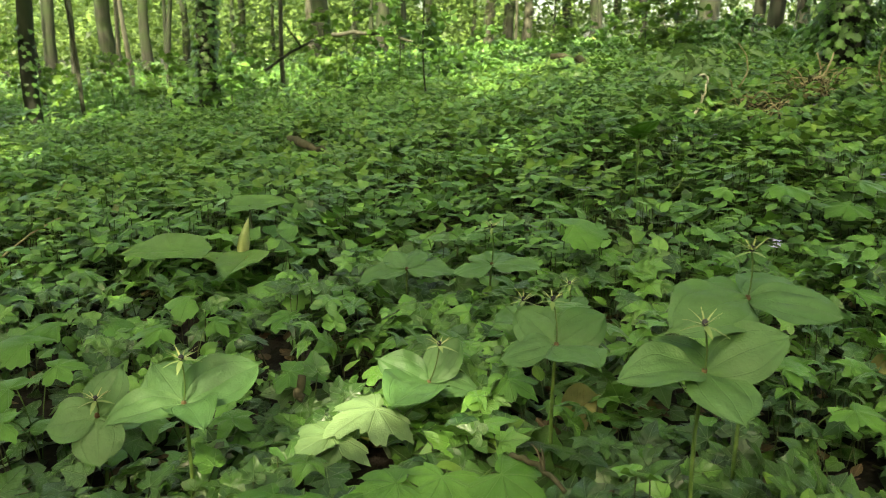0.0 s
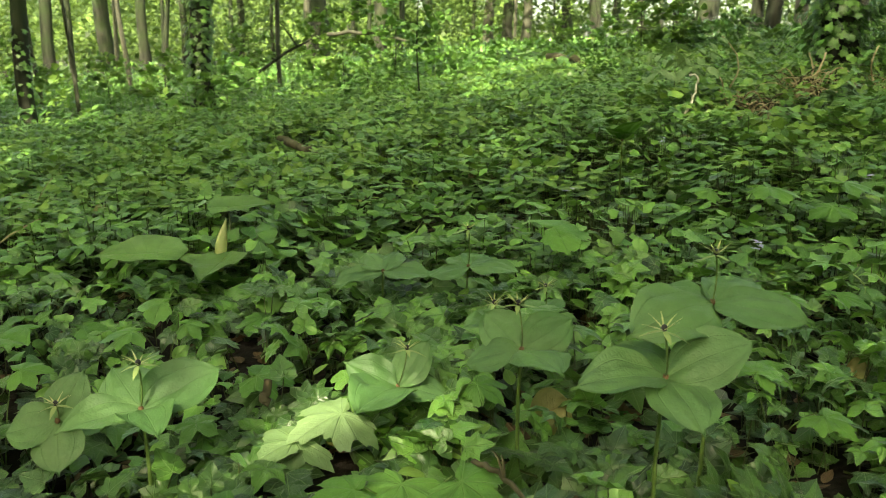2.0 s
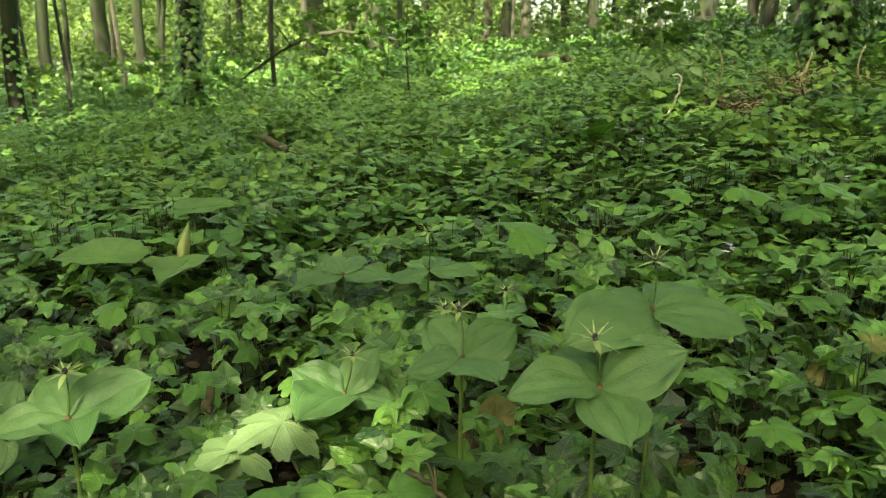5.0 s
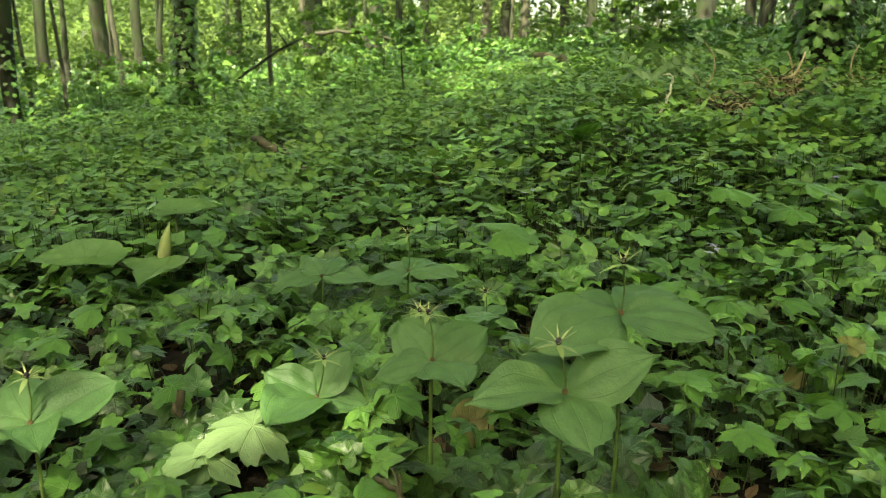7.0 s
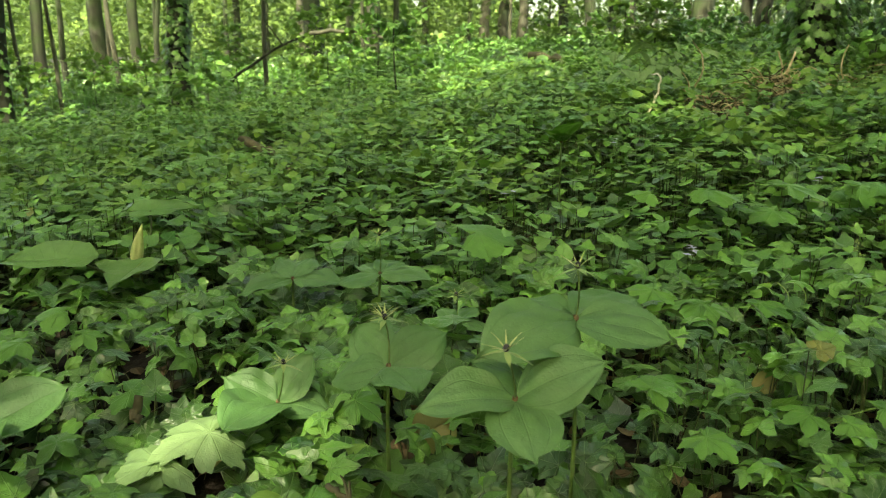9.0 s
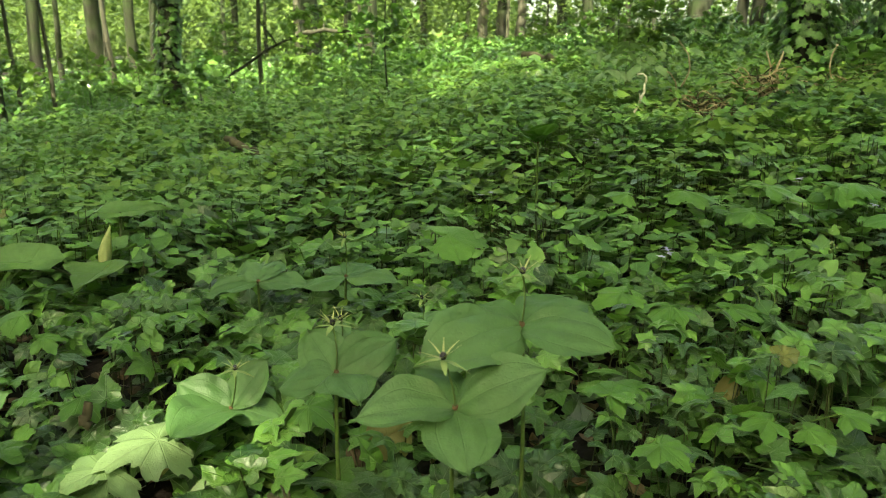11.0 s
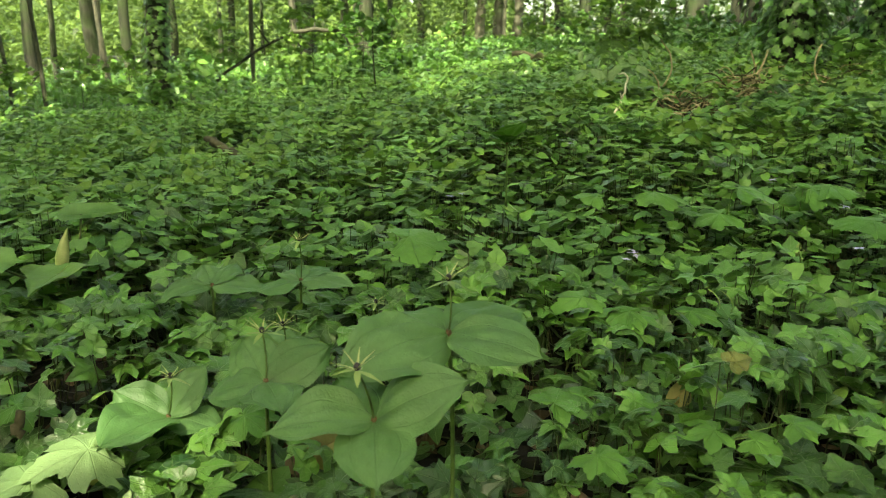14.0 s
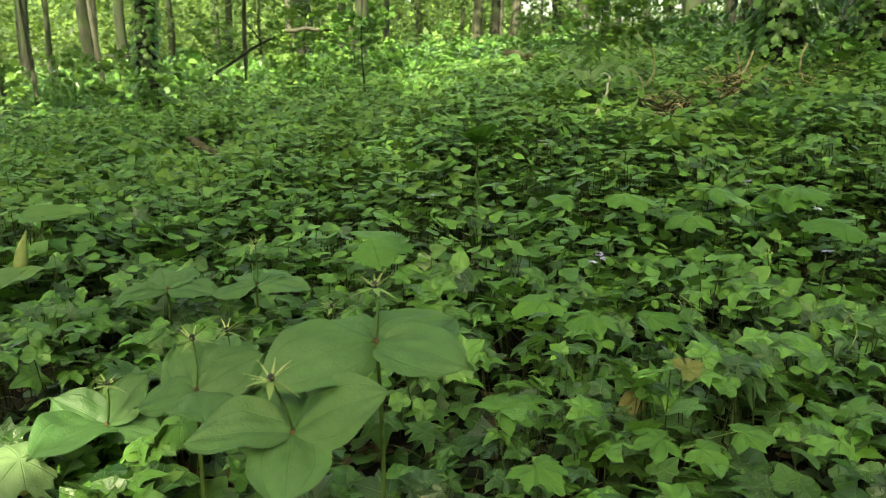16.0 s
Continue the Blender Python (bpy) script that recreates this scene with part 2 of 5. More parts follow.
def tube(points, radii, sides=6, knot=0.0, rng=None):
    """A closed tapering tube along a line of points."""
    pts = [Vector(p) for p in points]
    vs, fs, us = [], [], []
    prev = Vector((1, 0, 0))
    for i, p in enumerate(pts):
        d = (pts[min(i + 1, len(pts) - 1)] - pts[max(i - 1, 0)]).normalized()
        a = (prev - d * prev.dot(d))
        if a.length < 1e-4:
            a = d.orthogonal()
        a.normalize()
        prev = a
        b = d.cross(a)
        r = radii[i] if hasattr(radii, "__len__") else radii
        for s in range(sides):
            q = 2 * math.pi * s / sides
            k = 1 + (knot * (rng.random() - 0.5) if rng else 0)
            vs.append(p + (a * math.cos(q) + b * math.sin(q)) * r * k)
            us.append((s / sides, i / len(pts)))
    n = len(pts)
    for i in range(n - 1):
        for s in range(sides):
            a, b = i * sides + s, i * sides + (s + 1) % sides
            fs += [(a, b, b + sides), (a, b + sides, a + sides)]
    for s in range(1, sides - 1):
        fs += [(0, s + 1, s), ((n - 1) * sides, (n - 1) * sides + s, (n - 1) * sides + s + 1)]
    return np.array([tuple(v) for v in vs]), np.array(fs), np.array(us)


def arc(a, b, bow, n=8):
    """Points from a to b, bowed by the vector bow in the middle."""
    a, b, bow = Vector(a), Vector(b), Vector(bow)
    return [a.lerp(b, i / (n - 1)) + bow * (4 * (i / (n - 1)) * (1 - i / (n - 1))) for i in range(n)]


def fan(outline, lift=0.05, droop=0.12, centre=(0, 0.32), uv_radial=True):
    """A small leaf as a fan: outline points (x, y), base at the origin, tip at (0, 1)."""
    pts = np.array([centre] + outline, float)
    r2 = ((pts - np.array(centre)) ** 2).sum(1)
    z = lift - droop * r2 / 0.45
    z[0] = lift + 0.01
    n = len(outline)
    faces = [(0, 1 + i, 1 + (i + 1) % n) for i in range(n)]
    return np.column_stack([pts, z]), np.array(faces), pts


def folded(outline, lift=0.04, droop=0.16, groove=0.035, centre=(0, 0.3)):
    """The same leaf with an inner ring: grooves along the lobes' veins and swellings between them."""
    pts = np.array(outline, float)
    c0 = np.array(centre)
    rad = np.linalg.norm(pts - c0, axis=1)
    nb = (np.roll(rad, 1) + np.roll(rad, -1)) / 2
    lobe = np.where(rad > nb, -1.0, 1.0)
    inner = c0 + (pts - c0) * 0.52
    z_in = lift + groove * lobe * 0.8 - droop * (0.52 * rad) ** 2 / 0.45
    z_out = lift + groove * lobe - droop * rad ** 2 / 0.45
    n = len(pts)
    v = np.vstack([[(0, centre[1], lift - 0.01)], np.column_stack([inner, z_in]), np.column_stack([pts, z_out])])
    f = []
    for i in range(n):
        a, b2 = 1 + i, 1 + (i + 1) % n
        f += [(0, a, b2), (a, a + n, b2 + n), (a, b2 + n, b2)]
    return v, np.array(f), v[:, :2].copy()


def mirrored(half):
    return half + [(-x, y) for x, y in reversed(half) if x != 0]


IVY = fan(mirrored([(0, 0.0), (0.17, -0.15), (0.46, -0.08), (0.36, 0.17), (0.56, 0.44), (0.27, 0.52), (0.14, 0.78), (0, 1.0)])[::-1], 0.03, 0.14)
IVY_B = fan(mirrored([(0, 0.0), (0.22, -0.12), (0.50, 0.02), (0.44, 0.22), (0.47, 0.40), (0.26, 0.62), (0, 1.0)])[::-1], -0.02, -0.10)
IVY_FINE = folded(mirrored([(0, 0.0), (0.13, -0.10), (0.24, -0.17), (0.47, -0.10), (0.40, 0.08), (0.36, 0.20), (0.46, 0.30), (0.58, 0.47), (0.42, 0.49), (0.27, 0.53), (0.18, 0.70), (0.09, 0.88), (0, 1.02)])[::-1])
IVY_FINE_B = folded(mirrored([(0, 0.0), (0.16, -0.13), (0.36, -0.10), (0.50, 0.03), (0.43, 0.20), (0.46, 0.30), (0.48, 0.42), (0.36, 0.52), (0.25, 0.63), (0.12, 0.84), (0, 1.0)])[::-1], 0.02, -0.05, 0.04)
HEART_FINE = folded(mirrored([(0, 0.0), (0.11, -0.10), (0.24, -0.12), (0.38, -0.05), (0.47, 0.10), (0.50, 0.26), (0.46, 0.44), (0.38, 0.60), (0.26, 0.76), (0.13, 0.89), (0, 1.0)])[::-1], 0.0, 0.18, 0.02)
HEART = fan(mirrored([(0, 0.0), (0.20, -0.12), (0.44, 0.0), (0.50, 0.28), (0.38, 0.6), (0.16, 0.87), (0, 1.0)])[::-1], 0.0, 0.16)
OVAL = fan(mirrored([(0, 0.0), (0.16, 0.12), (0.27, 0.38), (0.22, 0.66), (0.09, 0.9), (0, 1.0)])[::-1], 0.0, 0.12, (0, 0.45))
IVY_FAR = fan(mirrored([(0, 0.0), (0.45, -0.06), (0.52, 0.42), (0.2, 0.66), (0, 1.0)])[::-1], 0.03, 0.14)
FAR = (np.array([(0, 0, 0), (0.34, 0.4, 0.06), (0, 1, -0.05), (-0.34, 0.4, 0.06), (0, 0.4, -0.03)]), np.array([(0, 1, 4), (1, 2, 4), (2, 3, 4), (3, 0, 4)]),
       np.array([(0, 0), (0.3, 0.4), (0, 1), (-0.3, 0.4), (0, 0.4)]))


def turn_of(yaw, tilt, tilt_dir):
    """Rotation matrices (n, 3, 3): yaw about z, then a tilt about a level axis."""
    c, s = np.cos(yaw), np.sin(yaw)
    o, i = np.zeros_like(c), np.ones_like(c)
    rz = np.stack([np.stack([c, -s, o], 1), np.stack([s, c, o], 1), np.stack([o, o, i], 1)], 1)
    ax, ay = np.cos(tilt_dir), np.sin(tilt_dir)
    ct, st = np.cos(tilt), np.sin(tilt)
    rt = np.stack([np.stack([ct + ax * ax * (1 - ct), ax * ay * (1 - ct), ay * st], 1), np.stack([ax * ay * (1 - ct), ct + ay * ay * (1 - ct), -ax * st], 1),
                   np.stack([-ay * st, ax * st, ct], 1)], 1)
    return rt @ rz


def scatter(template, at, size, yaw, tilt, tilt_dir, bend=None):
    """Many copies of a small template in one set of arrays."""
    v, f, u = template
    m = turn_of(yaw, tilt, tilt_dir)
    vv = np.broadcast_to(v, (len(at), len(v), 3)).copy()
    if bend is not None:
        vv[:, :, 2] *= bend[:, None]
    vs = np.einsum("nij,nkj->nki", m, vv * size[:, None, None]) + at[:, None, :]
    fs = f[None] + (np.arange(len(at)) * len(v))[:, None, None]
    us = np.broadcast_to(u, (len(at), len(u), 2))
    return vs.reshape(-1, 3), fs.reshape(-1, 3), us.reshape(-1, 2)


def value_noise(x, y, seed, cell):
    """Smooth noise between 0 and 1 over the plan."""
    r = np.random.RandomState(seed).rand(64, 64)
    x, y = np.asarray(x) / cell + 100, np.asarray(y) / cell + 100
    i, j = np.floor(x).astype(int), np.floor(y).astype(int)
    a, b = x - i, y - j
    a, b = a * a * (3 - 2 * a), b * b * (3 - 2 * b)
    g = lambda p, q: r[p % 64, q % 64]
    return (g(i, j) * (1 - a) + g(i + 1, j) * a) * (1 - b) + (g(i, j + 1) * (1 - a) + g(i + 1, j + 1) * a) * b


def wedge(rng, n, y0, y1):
    """Random places in the widening stretch of ground ahead of the slide."""
    y = np.sqrt(rng.uniform(y0 * y0, y1 * y1, n))
    x = rng.uniform(-0.70, 0.66, n) * (y + 0.2) + rng.uniform(-0.06, 0.56, n)
    return x, y


# ---- ground ----
def build_ground():
    xs = np.concatenate([-np.geomspace(400, 3.2, 26), np.linspace(-3, 4, 71), np.geomspace(4.2, 400, 26)])
    ys = np.concatenate([-np.geomspace(400, 0.6, 24), np.linspace(-0.4, 9, 95), np.geomspace(9.3, 400, 34)])
    gx, gy = np.meshgrid(xs, ys)
    z = ground_z(np.clip(gx, -40, 40), np.clip(gy, -5, 60))
    z = z + 0.012 * (value_noise(gx, gy, 3, 0.17) - 0.5) * (np.abs(gy - 3) < 7)
    v = np.column_stack([gx.ravel(), gy.ravel(), z.ravel()])
    w = len(xs)
    i = np.arange((len(ys) - 1) * w).reshape(-1, w)[:, :-1].ravel()
    f = np.vstack([np.column_stack([i, i + 1, i + w + 1]), np.column_stack([i, i + w + 1, i + w])])
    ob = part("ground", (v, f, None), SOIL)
    tagged(ob, "woodland soil under ivy and leaf litter, shade put into its colour", "ground", kind="structure")


build_ground()

# ---- herb paris ----
def blade(length, width, droop, cup, rng, rows=26, cols=16, shape=(0.66, 0.74), wave=0.030):
    """A broad pointed leaf along +y from the origin, curved down at the tip and cupped across."""
    vs, us, fs = [], [], []
    p, q = shape
    peak = (p / (p + q)) ** p * (q / (p + q)) ** q
    ph = rng.uniform(0, 6)
    for i in range(rows + 1):
        t = i / rows
        s = min(t / 0.93, 1.0)
        w = max((s ** p) * ((1 - s) ** q) / peak, 0.2 * (1 - t) / 0.18 if t > 0.82 else 0) * 0.5 * width
        w = max(w, 0.0004)
        for j in range(cols + 1):
            s = 2 * j / cols - 1
            z = -droop * length * t * t + cup * width * s * s * math.sin(math.pi * min(1, t * 1.1)) + wave * length * (math.sin(7 * t + 3 * s + ph) + 0.5 * math.sin(15 * t - 4 * s + 2 * ph)) * abs(s)
            z -= 0.012 * length * math.cos(s * 10.1) * (1 - 0.7 * abs(s)) * math.sin(math.pi * t) + 0.012 * length * math.sin(11 * t + 5 * s + ph) * math.sin(9 * s + 2 * ph) * math.sin(math.pi * t)
            z += 0.018 * length * abs(s) * math.sin(2.2 * t + ph)
            vs.append((w * s, length * (t - 0.25 * droop * t * t), z))
            us.append((s, t))
    k = cols + 1
    for i in range(rows):
        for j in range(cols):
            a = i * k + j
            fs += [(a, a + 1, a + k + 1), (a, a + k + 1, a + k)]
    return np.array(vs), np.array(fs), np.array(us)


def turned(geo, az, el, roll=0.0, at=(0, 0, 0)):
    """Swings a blade that lies along +y: up by el, then to the compass bearing az (from +x, anticlockwise), in degrees."""
    m = Matrix.Rotation(radians(az - 90), 3, 'Z') @ Matrix.Rotation(radians(el), 3, 'X') @ Matrix.Rotation(radians(roll), 3, 'Y')
    v, f, u = geo
    return v @ np.array(m).T + np.array(at), f, u


def spike_star(count, length, width, el, rng, at=(0, 0, 0)):
    out = []
    for i in range(count):
        g = blade(length * rng.uniform(0.85, 1.1), width, 0.15, 0.05, rng, 5, 2, (0.5, 0.9), 0)
        out.append(turned(g, 360 * i / count + rng.uniform(-14, 14), el + rng.uniform(-12, 12), 0, at))
    return out


WHORLS = []


def aim(node, tips):
    """Bearing, slope, length, droop and roll of each leaf from the joint to where its tip hangs: (x, y, z, droop, roll)."""
    out = []
    for x, y, z, droop, roll in tips:
        d = Vector((x, y, z)) - Vector(node)
        flat = math.hypot(d.x, d.y)
        out.append((math.degrees(math.atan2(d.y, d.x)), math.degrees(math.atan2(d.z, flat) + math.atan2(droop, 1 - 0.25 * droop)), d.length / math.hypot(1 - 0.25 * droop, droop), droop, roll))
    return out


def herb_paris(centre, leaves, tall=0.075, lean=(0, 0), nod=(0, 0), width=0.70, seed=1, material=None, flower=True, label="", stem_r=0.0028, cup=0.11):
    """A stem, a whorl of broad leaves at its top, and a green star flower on a thin stalk above them."""
    rng = random.Random(seed)
    x, y, z = centre
    WHORLS.append(centre)
    bx, by = x + lean[0] * 0.3, y + lean[1] * 0.3
    base = gz(bx, by) - 0.01
    ob = thing("herb_paris", (bx, by, base), label or "green herb paris with four broad leaves, standing in ivy", "plant", "herb paris plants")
    c = Vector(centre) - Vector((bx, by, base))
    part("stem", tube(arc((0, 0, 0), c, (0.006 * rng.uniform(-1, 1), 0.006, 0), 7), [stem_r * k for k in (1.25, 1.2, 1.1, 1.05, 1, 0.95, 0.9)], 7), STALK, ob)
    for az, el, length, droop, roll in leaves:
        g = blade(length, length * width * rng.uniform(0.94, 1.06), droop, cup * rng.uniform(-0.9, 1.7), rng)
        part("leaf", turned(g, az, el, roll, c), material or PARIS, ob)
    part("node", tube([c - Vector((0, 0, 0.004)), c, c + Vector((0, 0, 0.005))], [0.003, 0.0045, 0.003], 7), CENTRE, ob, "reddish leaf joint")
    if flower:
        top = c + Vector((nod[0], nod[1], tall))
        part("flower_stalk", tube(arc(c, top, (0.003, 0, 0), 5), 0.0013, 5), STALK, ob)
        fl = part("flower", merge(*[turned(g, 0, 0, 0, top) for g in spike_star(4, 0.032, 0.0075, -6, rng)]), YELLOW, ob, "yellow-green narrow sepals")
        part("stamen_ring", merge(*[turned(g, 0, 0, 0, top) for g in spike_star(8, 0.028, 0.0026, 38, rng)]), STAMEN, fl, "pale yellow upright stamens")
        g = tube([top + Vector((0, 0, h)) for h in (-0.001, 0.001, 0.0045, 0.0075, 0.0085)], [0.001, 0.0034, 0.0042, 0.0026, 0.0008], 8)
        part("ovary", g, BERRY, fl, "dark round ovary")
    return ob


def paris_at(node, tips, **how):
    return herb_paris(node, aim(node, tips), **how)


paris_at((0.331, 0.947, 0.111), [(0.213, 0.920, 0.104, 0.32, -14), (0.343, 0.826, 0.090, 0.26, 2), (0.440, 0.908, 0.150, 0.40, 46), (0.276, 1.030, 0.125, 0.15, -20)], tall=0.072, nod=(-0.014, -0.028), seed=1, width=0.68)
paris_at((0.414, 1.040, 0.180), [(0.297, 0.950, 0.150, 0.36, -24), (0.523, 0.975, 0.166, 0.25, 16), (0.520, 1.125, 0.178, 0.20, 14), (0.316, 1.095, 0.180, 0.22, -10)], tall=0.066, seed=2, width=0.70, cup=0.05, label='large herb paris with broad flat leaves standing in ivy')
paris_at((0.170, 1.132, 0.078), [(0.083, 1.128, 0.044, 0.36, -26), (0.214, 1.015, 0.084, 0.24, 4), (0.267, 1.160, 0.104, 0.26, 52), (0.112, 1.215, 0.108, 0.10, -34)], tall=0.065, nod=(-0.005, 0.015), seed=3, width=0.64)
paris_at((-0.024, 1.292, -0.050), [(-0.122, 1.300, -0.014, 0.18, -34), (0.036, 1.340, 0.018, 0.16, 20), (-0.076, 1.158, -0.036, 0.22, -8), (0.072, 1.265, -0.066, 0.24, 8)], tall=0.078, nod=(0.018, -0.026), seed=4, width=0.74)
paris_at((-0.364, 1.040, 0.025), [(-0.462, 0.990, 0.010, 0.26, -10), (-0.312, 0.955, 0.024, 0.30, 4), (-0.262, 1.105, 0.058, 0.12, 30), (-0.442, 1.115, 0.055, 0.18, -26)], tall=0.062, nod=(-0.002, 0.010), seed=5, width=0.72)
paris_at((-0.539, 1.150, -0.045), [(-0.621, 1.135, -0.066, 0.12, -40), (-0.507, 1.195, 0.022, 0.14, 20), (-0.520, 1.095, -0.110, 0.14, 10), (-0.480, 1.200, -0.075, 0.24, 34)], tall=0.026, seed=6, width=0.86, label='smaller herb paris with four rounded leaves in ivy')
herb_paris((-0.083, 1.769, 0.026), [(-169, -9, 0.127, 0.11, -11), (-2, 3, 0.124, 0.15, 11), (117, 23, 0.108, 0.16, -8), (72, 28, 0.108, 0.24, -1)], tall=0.06, seed=7, flower=False, label='herb paris without flower, leaves held flat above ivy')
herb_paris((0.110, 1.748, 0.043), [(-156, 6, 0.108, 0.29, -5), (-9, 13, 0.127, 0.35, 9), (59, 16, 0.108, 0.25, 7), (119, 11, 0.108, 0.23, -5)], tall=0.085, seed=8)
herb_paris((0.274, 1.667, -0.036), [(-166, -3, 0.076, 0.10, -12), (-10, -7, 0.082, 0.21, 8), (48, 17, 0.076, 0.15, 6), (118, 20, 0.076, 0.26, -2)], tall=0.055, seed=9, label='small herb paris low among the ivy leaves')
herb_paris((0.594, 2.439, 0.256), [(-153, 36, 0.108, 0.18, -1), (-71, 52, 0.119, 0.31, 1), (113, 25, 0.097, 0.28, 0), (-72, 35, 0.086, 0.32, 2)], tall=0.04, seed=10, material=PARIS_DARK, flower=False, label='dark herb paris with upswept leaves on a tall stem')
herb_paris((0.145, 1.379, 0.031), [(-137, 29, 0.076, 0.33, -11), (-57, 13, 0.076, 0.18, 5), (62, 8, 0.076, 0.23, 6), (112, 25, 0.076, 0.31, -3)], tall=0.04, seed=11, label='small herb paris half hidden behind a larger one')

# ---- lobed leaves on long stalks ----
def lobed_geo(size, rng, lobes=5, depth=0.40, teeth=0.11, droop=0.15, rings=4):
    """A palmate leaf with toothed lobes; base at the origin, tip along +y."""
    n = 96
    th = np.linspace(-math.pi, math.pi, n, endpoint=False)
    k = lobes
    spread = 2.35
    r = np.zeros(n)
    for i in range(k):
        a = (i - (k - 1) / 2) * 2 * spread / k + rng.uniform(-0.12, 0.12)
        ln = (1.0 - 0.10 * abs(i - (k - 1) / 2)) * rng.uniform(0.86, 1.08)
        r = np.maximum(r, ln * (1 - depth * np.minimum(1, (np.abs(th - a) / (spread / k)) ** 1.3)))
    r = np.where(np.abs(th) > spread, 0.42 * (1 - (np.abs(th) - spread) / (math.pi - spread) * 0.85), r)
    r = r * (1 + teeth * (2 * np.abs(((th * 19 / 6.283 + rng.random()) % 1) - 0.5) - 0.5 + 0.35 * np.sin(th * 31)) * (np.abs(th) < spread))
    vs, us, fs = [(0, 0.3, 0.0)], [(0, 0)], []
    ph = rng.uniform(0, 6)
    for j in range(1, rings + 1):
        q = j / rings
        for a, b in zip(th, r):
            x, y = q * b * 0.62 * math.sin(a), 0.3 + q * b * 0.62 * math.cos(a)
            z = -droop * (q * b) ** 2 + 0.018 * q * math.cos(a * k * math.pi / spread / 1.0 + math.pi) + 0.02 * math.sin(5 * x + ph) - 0.06 * abs(x)
            vs.append((x, y, z)), us.append((q * b * math.sin(a), q * b * math.cos(a)))
    for i in range(n):
        fs.append((0, 1 + (i + 1) % n, 1 + i))
        for j in range(rings - 1):
            a, b = 1 + j * n + i, 1 + j * n + (i + 1) % n
            fs += [(a, b, b + n), (a, b + n, a + n)]
    v = np.array(vs)
    v[:, 1] -= 0.3 * 0.55
    return v * size * 1.18, np.array(fs), np.array(us)


def lobed_plant(leaves, base, seed, label, material=None, name="lobed_herb", lobes=5, depth=0.40):
    """leaves: (x, y, z, size, bearing, slope, roll); each on a stalk that rises from one base."""
    rng = random.Random(seed)
    bz = gz(*base) - 0.01
    o = Vector((base[0], base[1], bz))
    ob = thing(name, o, label, "plant", "broad-leaved herbs")
    for x, y, z, size, az, el, roll in leaves:
        p = Vector((x, y, z)) - o
        lf = part("leaf", turned(lobed_geo(size, rng, lobes, depth), az, el, roll, p), material or LOBED_LIT, ob)
        part("leaf_stalk", tube(arc((0, 0, 0), p, (p.x * -0.12, p.y * -0.12, 0.01), 6), 0.0011, 5), STALK, lf)
    return ob


lobed_plant([(-0.160, 1.165, -0.078, 0.120, 215, -5, -13),], (-0.150, 1.185), 1, 'lobed leaf above bare soil, sunlight paled into its colour')
lobed_plant([(-0.092, 1.205, -0.052, 0.125, 220, -2, -10),], (-0.079, 1.231), 2, 'lobed leaf held above the ivy, sun painted in its colour')
lobed_plant([(0.005, 0.998, -0.052, 0.115, 250, -7, -6), (0.066, 0.980, -0.042, 0.100, -40, -6, 11), (-0.048, 0.959, -0.047, 0.090, 200, 0, -5)], (0.007, 0.999), 3, 'group of fresh lobed leaves near bare soil', material=LOBED_GREEN)
lobed_plant([(-0.205, 0.919, -0.040, 0.090, 230, 0, -5), (-0.137, 0.900, -0.033, 0.100, 280, -10, -5)], (-0.171, 0.930), 4, 'yellow-green lobed leaves close to the soil', material=LOBED_GREEN)
lobed_plant([(0.100, 1.250, -0.022, 0.075, 320, -6, 13),], (0.095, 1.275), 5, 'pale toothed leaf beside herb paris', material=LOBED_GREEN)
lobed_plant([(0.306, 1.959, 0.090, 0.150, 10, -2, 13),], (0.306, 1.979), 6, 'broad flat rounded leaf on a thin stalk', lobes=3, depth=0.25, material=LOBED_GREEN)
lobed_plant([(0.964, 2.307, 0.136, 0.150, -20, -4, 4), (0.858, 2.352, 0.112, 0.090, 160, 8, -12)], (0.911, 2.350), 7, 'broad lobed leaves held level above the slope', lobes=5, depth=0.3, material=LOBED_GREEN)
lobed_plant([(1.224, 2.358, 0.135, 0.140, 20, 1, 3), (1.174, 2.244, 0.091, 0.120, 190, -8, -7)], (1.199, 2.321), 8, 'broad lobed leaves on upright stalks', lobes=5, depth=0.3, material=LOBED_GREEN)
lobed_plant([(1.402, 2.309, 0.143, 0.150, 10, -2, 15),], (1.402, 2.329), 9, 'wide lobed leaf on an upright stalk', lobes=5, depth=0.3, material=LOBED_GREEN)
lobed_plant([(1.400, 2.429, 0.110, 0.150, -10, -2, 5), (1.501, 2.335, 0.150, 0.130, 200, -4, -7), (1.470, 2.017, 0.114, 0.130, 170, 2, -9)], (1.457, 2.280), 10, 'broad leaves standing above the ivy', lobes=3, depth=0.25, material=LOBED_GREEN)
lobed_plant([(-0.902, 1.853, -0.133, 0.140, 185, -7, -12),], (-0.902, 1.873), 11, 'long flat pale leaf above the ivy', lobes=3, depth=0.2, material=LOBED_GREEN)
lobed_plant([(-0.252, 1.245, -0.094, 0.100, -30, -5, 8), (-0.316, 1.195, -0.090, 0.100, 200, -6, -2)], (-0.284, 1.240), 12, 'mid green lobed leaves in half shade', material=LOBED_GREEN)
lobed_plant([(-0.768, 1.416, -0.026, 0.090, 170, 7, -9), (-1.000, 1.822, -0.049, 0.120, 150, 0, -3)], (-0.884, 1.639), 13, 'rounded green leaves above the ivy', lobes=3, depth=0.2, material=LOBED_GREEN)
